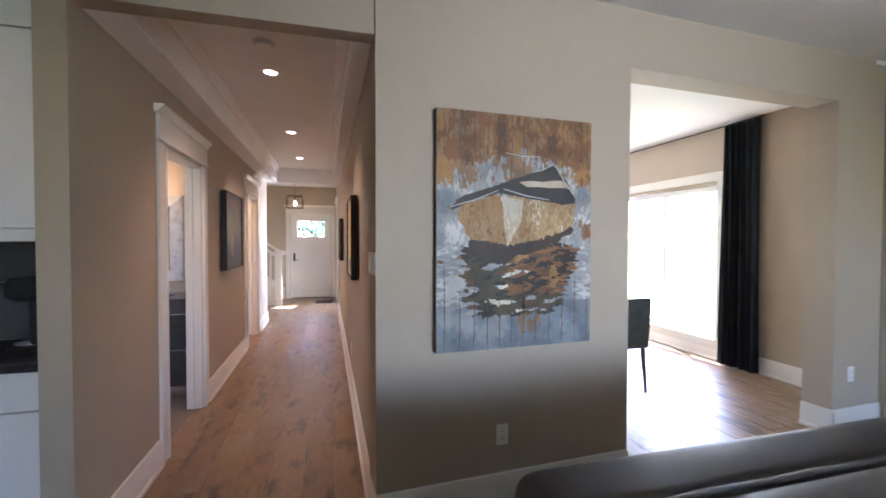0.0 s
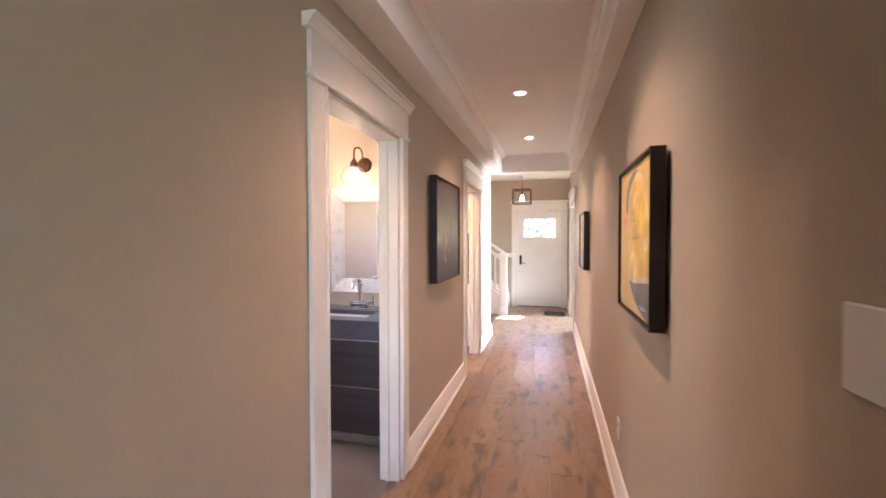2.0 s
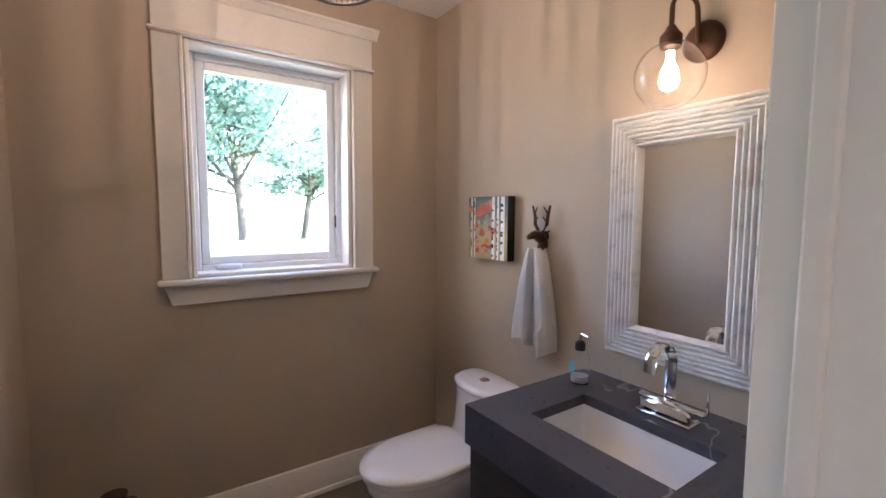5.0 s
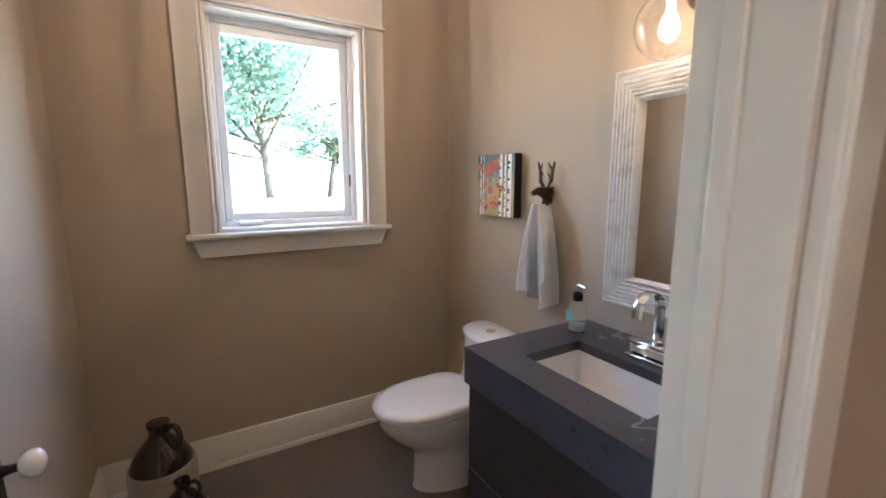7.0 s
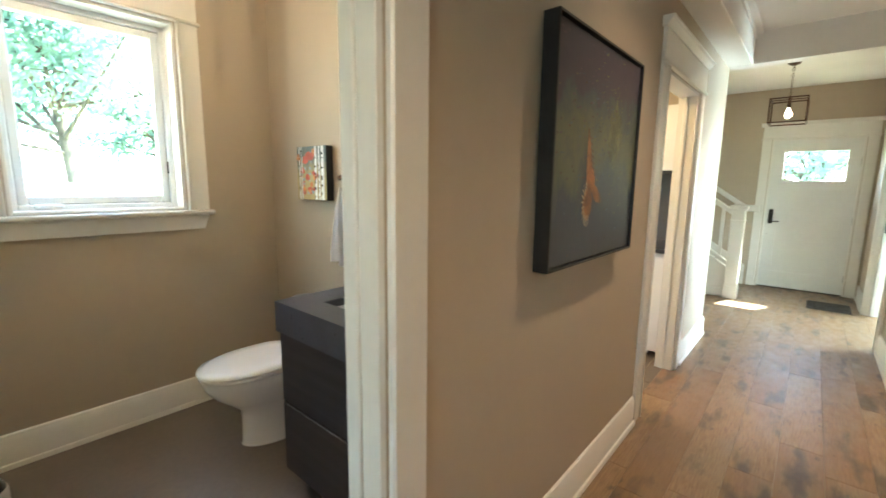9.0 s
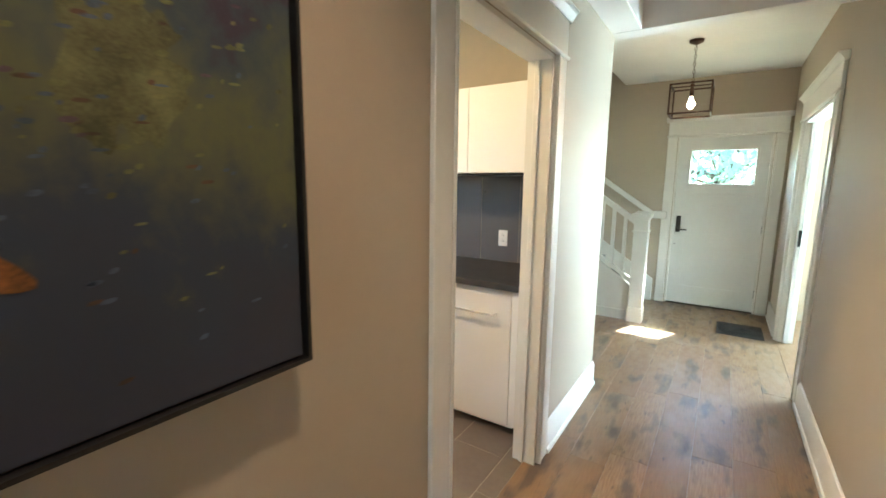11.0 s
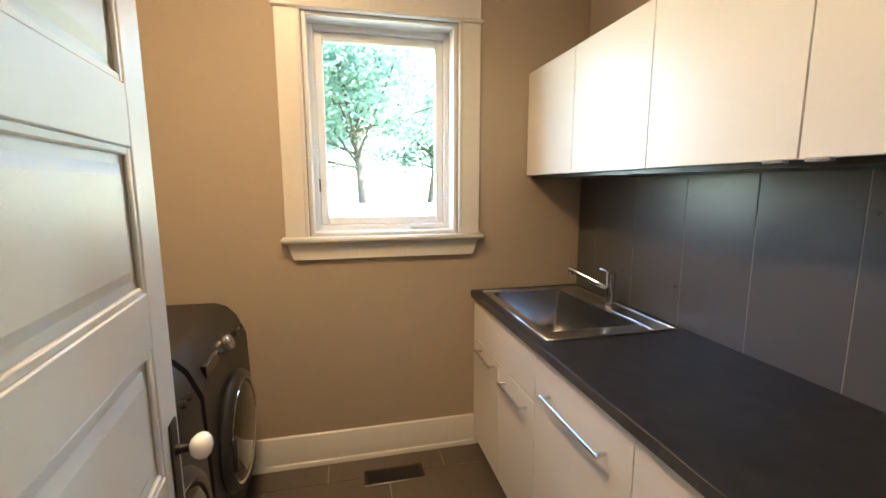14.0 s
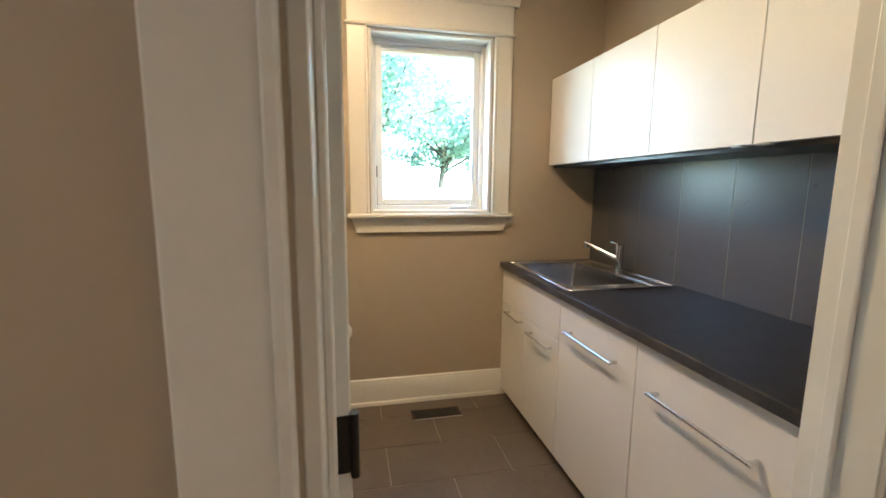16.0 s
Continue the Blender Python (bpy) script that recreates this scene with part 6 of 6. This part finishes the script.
# ---- living room, kitchen, dining ----
def kitchen():
    for name, x0, x1, grp in (("upper", -1.655, -1.075, 1), ("upper", -2.255, -1.665, 1)):
        o = ((x0 + x1) / 2, 2.36, 1.49)
        u = thing("kitchen_wall_cabinet", o, "pale cream kitchen wall cabinet with flat doors", "cabinet", "kitchen wall cabinets")
        part("carcass", at_origin(bx(x0, x1, 2.375, 2.925, 1.492, 2.42), o), LAMIN, u, smooth=None)
        n, w = 3, (x1 - x0) / 3
        for k in range(n):
            part("door", at_origin(bx(x0 + k * w + 0.002, x0 + (k + 1) * w - 0.002, 2.355, 2.374, 1.494, 2.335, bevel=0.002), o), LAMIN, u)
        part("light_rail", at_origin(bx(x0, x1, 2.36, 2.38, 1.437, 1.491, bevel=0.002), o), LAMIN, u)
        part("top_panel", at_origin(bx(x0, x1, 2.352, 2.374, 2.34, 2.83), o), LAMIN, u, smooth=None)
        o = ((x0 + x1) / 2, 2.36, 0.0)
        b = thing("kitchen_base_cabinet", o, "pale kitchen base cabinet with a drawer and doors", "cabinet", "kitchen base cabinets")
        part("carcass", at_origin(bx(x0, x1, 2.375, 2.925, 0.09, 0.878), o), LAMIN, b, smooth=None)
        part("toe_board", at_origin(bx(x0, x1, 2.42, 2.44, 0, 0.09), o), LAMIN, b, smooth=None)
        d = part("drawer", at_origin(bx(x0 + 0.002, x1 - 0.002, 2.352, 2.374, 0.71, 0.876, bevel=0.002), o), LAMIN, b)
        part("tab_pull", at_origin(bx(x1 - 0.29, x1 - 0.24, 2.338, 2.356, 0.702, 0.712, bevel=0.002), o), STEEL, d)
        part("door", at_origin(bx(x0 + 0.002, x1 - 0.002, 2.352, 2.374, 0.095, 0.704, bevel=0.002), o), LAMIN, b)
    w = thing("kitchen_worktop", (-1.665, 2.63, 0.88), "dark polished stone kitchen worktop", "countertop")
    part("slab", bx(-0.6, 0.592, -0.29, 0.295, 0, 0.032, bevel=0.003), BLACKTOP, w)
    s = thing("kitchen_backsplash", (-1.665, 2.93, 0.915), "dark tile kitchen backsplash", "backsplash", kind="structure")
    part("panel", bx(-0.6, 0.595, -0.012, -0.002, 0, 0.575), WTILE, s, smooth=None)
    c = thing("coffee_maker", (-1.31, 2.66, 0.912), "black pod coffee maker with a chrome lid lever", "coffee maker")
    part("base", lathe(bm_new(), [(0.085, 0), (0.085, 0.022), (0.075, 0.03)], n=32), PAPERW, c)
    part("column", bx(0.02, 0.10, -0.06, 0.06, 0.02, 0.26, bevel=0.02), PAPERW, c)
    part("head", lathe(bm_new(), [(0.06, 0.24), (0.085, 0.26), (0.09, 0.32), (0.075, 0.345), (0.02, 0.355)], n=32), PAPERW, c)
    part("lever", tube(bm_new(), [(0.08, 0, 0.33), (-0.02, -0.03, 0.335), (-0.13, -0.06, 0.325)], 0.012, 10, flat=0.5), CHROME, c, "chrome lever")
    part("drip_tray", lathe(bm_new(), [(0.06, 0.03), (0.06, 0.036)], n=24), STEEL, c)


kitchen()


def sofa():
    s = thing("sofa", (1.65, 0.74, 0.0), "dark leather sofa seen from behind", "sofa")
    def cushion(x0, x1, y0, y1, z0, z1, r):
        return bx(x0, x1, y0, y1, z0, z1, bevel=r, seg=4)
    part("back", cushion(-1.10, 1.10, 0.14, 0.40, 0.10, 0.80, 0.06), LEATHER, s)
    part("back_roll", cushion(-1.12, 1.12, 0.16, 0.42, 0.70, 0.865, 0.07), LEATHER, s)
    for y, z in ((0.425, 0.765), (0.17, 0.872)):
        part("piping", tube(bm_new(), [(-1.08 + 0.108 * k, y, z + 0.003 * math.sin(2.3 * k)) for k in range(21)], 0.007, 8), LEATHER, s)
    for x in (-0.37, 0.37):
        part("back_seam", tube(bm_new(), [(x, 0.402, 0.12), (x + 0.004, 0.404, 0.4), (x, 0.402, 0.72)], 0.005, 8), LEATHER, s)
    part("seat", cushion(-1.0, 1.0, -0.55, 0.2, 0.10, 0.44, 0.06), LEATHER, s)
    for x in (-1.0, 1.0):
        part("arm", cushion(x - 0.12, x + 0.12, -0.55, 0.35, 0.10, 0.64, 0.07), LEATHER, s)
    for x in (-0.5, 0.5):
        part("back_cushion", cushion(x - 0.48, x + 0.48, -0.02, 0.18, 0.44, 0.88, 0.07), LEATHER, s)
    for x in (-1.0, 1.0):
        for y in (-0.48, 0.32):
            part("foot", lathe(bm_new(), [(0.02, 0), (0.03, 0.1)], (x, y, 0), 12), DARKWOOD, s)


sofa()


def dining_chair(at, turn, label):
    """Seat looks to local +y, back at local -y."""
    c = thing("dining_chair", at, label, "chair", "chairs round the dining table", turn)
    part("seat", bx(-0.23, 0.23, -0.22, 0.24, 0.42, 0.49, bevel=0.025, seg=3), CHAIRF, c)
    prof = [(-0.25, 0.42), (-0.18, 0.42), (-0.215, 0.60), (-0.245, 0.88), (-0.275, 0.90), (-0.29, 0.88), (-0.275, 0.6)]
    bm = prism(bm_new(), prof, "x", -0.235, 0.235)
    part("backrest", bm, CHAIRF, c, smooth=40)
    for x in (-0.2, 0.2):
        for y, lean in ((-0.22, -0.05), (0.2, 0.0)):
            part("leg", tube(bm_new(), [(x, y + lean, 0.0), (x, y, 0.43)], 0.02, 8, [0.65, 1.1]), DARKWOOD, c)
    return c


ch = dining_chair((2.80, 3.78, 0), 0, "dark grey upholstered dining chair with tapered legs")
for m4 in (pose(3.3, 4.85, 0, 0, 0, 90), pose(3.3, 5.65, 0, 0, 0, 90), pose(2.05, 4.85, 0, 0, 0, -90), pose(2.05, 5.65, 0, 0, 0, -90)):
    copy_thing(ch, m4)
t = thing("dining_table", (2.68, 5.2, 0.0), "dark wood dining table", "table")
part("tabletop", bx(-0.45, 0.45, -1.1, 1.1, 0.715, 0.75, bevel=0.004), DARKWOOD, t)
part("table_apron", bx(-0.38, 0.38, -1.0, 1.0, 0.63, 0.715), DARKWOOD, t, smooth=None)
for x in (-0.37, 0.37):
    for y in (-0.98, 0.98):
        part("leg", bx(x - 0.04, x + 0.04, y - 0.04, y + 0.04, 0, 0.63, bevel=0.004), DARKWOOD, t)

cu = thing("curtain", (4.53, 3.86, 0.0), "charcoal floor-length pleated curtain drawn aside", "curtain")
bm = bm_new()
cols, rows, grid = 90, 12, []
for j in range(rows + 1):
    v = j / rows
    row = []
    for i in range(cols + 1):
        u = i / cols
        amp = 0.035 + 0.012 * math.sin(9 * u + 2)
        w = 0.21 + 0.03 * (1 - v) ** 2
        row.append(bm.verts.new((amp * math.sin(2 * math.pi * 6.5 * u + 0.5 * math.sin(3 * v)) - 0.01, w * (2 * u - 1) + 0.012 * math.sin(14 * u + 3 * v), 0.012 + 2.74 * v)))
    grid.append(row)
for j in range(rows):
    for i in range(cols):
        bm.faces.new((grid[j][i], grid[j][i + 1], grid[j + 1][i + 1], grid[j + 1][i]))
bmesh.ops.solidify(bm, geom=bm.faces[:], thickness=0.004)
part("cloth", bm, CURTAIN, cu, smooth=70)
rd = thing("curtain_rod", (4.53, 5.6, 2.765), "thin black curtain rod on the window wall", "curtain rod")
part("rod", tube(bm_new(), [(0, -2.0, 0), (0, 2.0, 0)], 0.010, 12), BLACKM, rd)
for y in (-1.9, 1.9):
    part("bracket", tube(bm_new(), [(0, y, 0), (0.09, y, 0)], 0.007, 8), BLACKM, rd)

# ---- outside ----
g = bm_new()
box(g, -300, 300, -300, 300, -0.9, -0.6)
solid("ground", g, GRASS, "sunlit lawn round the house", "ground", smooth=None)


def tree(at, h, crown, seed, lean=(0, 0), leaves=7000, low=0.25):
    """Tapered trunk, forking limbs and a ragged crown of small leaf clumps."""
    g = random.Random(seed)
    t = thing("tree", at, "leafy deciduous tree on the lawn", "tree", "trees outside the windows")
    bm = bm_new()
    top = Vector((lean[0], lean[1], h * 0.36))
    tube(bm, [(0, 0, -0.1), (lean[0] * 0.3, lean[1] * 0.3, h * 0.15), (lean[0] * 0.7, lean[1] * 0.7, h * 0.3), top], 0.25, 10, [1.3, 1.0, 0.85, 0.7])
    tips = []
    for i in range(14):
        a = i * 2.4 + g.uniform(-0.4, 0.4)
        d = Vector((math.cos(a), math.sin(a), g.uniform(0.0, 1.7))).normalized()
        st = Vector((lean[0], lean[1], h * 0.36)) * g.uniform(0.5, 1.0)
        ln = crown * g.uniform(0.6, 1.0) * (1 + 0.45 * max(0, d.z))
        mid = st + d * ln * 0.5 + Vector((g.uniform(-.3, .3), g.uniform(-.3, .3), 0.15))
        end = st + d * ln + Vector((0, 0, g.uniform(-0.4, 0.5)))
        tube(bm, [st, mid, end], 0.10, 7, [1.0, 0.6, 0.2])
        tips += [mid, end]
        for k in range(2):
            e2 = mid + Vector((g.uniform(-1, 1), g.uniform(-1, 1), g.uniform(-0.3, 0.9))) * crown * 0.4
            tube(bm, [mid, (mid + e2) / 2 + Vector((0, 0, 0.1)), e2], 0.05, 6, [1, 0.6, 0.2])
            tips.append(e2)
    part("trunk", bm, BARK, t, smooth=60)
    verts, faces = [], []
    for i in range(int(2.0 * leaves)):
        c = g.choice(tips) + Vector((g.gauss(0, 1), g.gauss(0, 1), g.gauss(0, 0.8) - 0.2)) * crown * 0.095
        if c.z < h * low:
            continue
        s = g.uniform(0.08, 0.20)
        n1 = Vector((g.uniform(-1, 1), g.uniform(-1, 1), g.uniform(-1, 1))).normalized()
        n2 = n1.orthogonal().normalized()
        n3 = n1.cross(n2)
        k = len(verts)
        verts += [c - n2 * s, c + n3 * s * 0.6, c + n2 * s, c - n3 * s * 0.6]
        faces.append((k, k + 1, k + 2, k + 3))
    me = bpy.data.meshes.new("crown")
    me.from_pydata([tuple(v) for v in verts], [], faces)
    me.materials.append(LEAF)
    new("crown", me).parent = t
    return t


tree((-28, 7.9, -0.6), 15.5, 8.2, 1, (0.6, -0.6), 11000, 0.13)
tree((-40, 4.0, -0.6), 15.0, 7.0, 2, (-0.3, 0.6), 8000, 0.13)
tree((-36, 13.6, -0.6), 14.5, 6.4, 3, (0.2, 0.8), 7500, 0.16)
tree((-40, 20.0, -0.6), 14.0, 6.5, 5, (0.4, 0.4), 6000, 0.13)
tree((-36, -3.0, -0.6), 14.0, 6.0, 4, (0.4, 0.4), 6000, 0.13)
tree((-0.5, 27.0, -0.6), 9.0, 5.0, 7, (0.3, -0.2), 3200, 0.05)
tree((15.0, 10.0, -0.6), 8.0, 3.8, 8, (0.3, -0.2), 3000, 0.2)

# unseen overhang, added to narrow the sun patch on the dining floor
ev = bm_new()
box(ev, 4.80, 5.45, -3.0, 11.5, 2.80, 2.95)
solid("roof_eave", ev, TRIM, "unseen white overhang added to block sun at the dining window", "roof", smooth=None)


# ---- floor and wall pieces ----
def slab_mesh(name, sx, sy, sz, material, bevel=0.0015):
    return mesh_of(name, bx(0, sx, 0, sy, -sz, 0, bevel=bevel, seg=1), material, 30)


rng = random.Random(7)
floor = thing("floor", (0, 0, 0), "distressed tan oak plank floor with dark scorched patches", "floor", kind="structure")
LENGTHS = (0.9, 1.2, 1.5, 1.8)
BW, X0 = 0.1893, -1.01
board_mesh = {n: slab_mesh("plank", BW - 0.001, n - 0.001, 0.02, PLANK, 0.001) for n in LENGTHS}
for c in range(7):
    y = 1.2 + 0.37 * (c * 7 % 5)
    while y < 11.25:
        n = rng.choice(LENGTHS)
        if y + n > 11.33:
            n = min(LENGTHS, key=lambda v: abs(11.3 - y - v))
        ob = new("plank", board_mesh[n])
        ob.location = (X0 + c * BW, y, 0)
        ob.parent = floor
        y += n


def board_field(x0, x1, y0, y1, verts, faces):
    x = x0
    while x < x1 - 0.01:
        w, y = min(BW, x1 - x), y0 - rng.uniform(0, 1.2)
        while y < y1:
            n = rng.choice(LENGTHS)
            a, b = max(y, y0), min(y + n, y1)
            if b - a > 0.01:
                k, g = len(verts), 0.0008
                for z, i in ((0, 0.001), (-0.004, 0)):
                    verts += [(x + g + i, a + g + i, z), (x + w - g - i, a + g + i, z), (x + w - g - i, b - g - i, z), (x + g + i, b - g - i, z)]
                faces.append((k, k + 1, k + 2, k + 3))
                faces += [(k + 4 + j, k + 4 + (j + 1) % 4, k + (j + 1) % 4, k + j) for j in range(4)]
            y += n
        x += w


verts, faces = [], []
for a in ((-4.6, X0, -4.0, 3.05), (X0, XR, -4.0, 1.2), (XR, 4.62, -4.0, 11.17), (-4.6, X0, 8.09, 11.17)):
    board_field(*a, verts, faces)
me = bpy.data.meshes.new("planks")
me.from_pydata(verts, [], faces)
me.materials.append(PLANKS)
rest = tagged(new("planks", me), kind="stuff")
rest.parent = floor

tiles = thing("floor_laundry", (0, 0, 0), "taupe porcelain tile floor in running bond", "floor", kind="structure")
part("grout_bed", bx(XW, -1.01, 5.22, 7.96, -0.022, -0.003), GROUT, tiles, smooth=None)
TW, TL = 0.305, 0.61
full = slab_mesh("tile", TW - 0.004, TL - 0.004, 0.012, TILE)
for r in range(-3, 6):
    xa = -2.64 + r * TW
    for k in range(-4, 4):
        ya = 6.49 + k * TL + (0.0 if r % 2 == 0 else TL / 2)
        a, b, c, d = max(xa, XW), min(xa + TW, -1.01), max(ya, 5.22), min(ya + TL, 7.96)
        if b - a < 0.02 or d - c < 0.02:
            continue
        whole = b - a > TW - 0.001 and d - c > TL - 0.001
        ob = new("tile", full if whole else slab_mesh("tile", b - a - 0.004, d - c - 0.004, 0.012, TILE))
        ob.location = (a + 0.002, c + 0.002, 0)
        ob.parent = tiles

splash = thing("backsplash", (0, 0, 0), "graphite wall tiles with pale vertical joints", "backsplash", kind="structure")
part("grout_bed", bx(XW, -1.07, 7.9455, 7.96, 0.90, 1.56), GROUT, splash, smooth=None)
x = -2.341 - 0.303 * 3
while x < -1.09:
    a, b = max(x, XW), min(x + 0.303, -1.072)
    if b - a > 0.02:
        part("tile", bx(a + 0.0015, b - 0.0015, 7.944, 7.954, 0.915, 1.56, bevel=0.001), WTILE, splash)
    x += 0.303
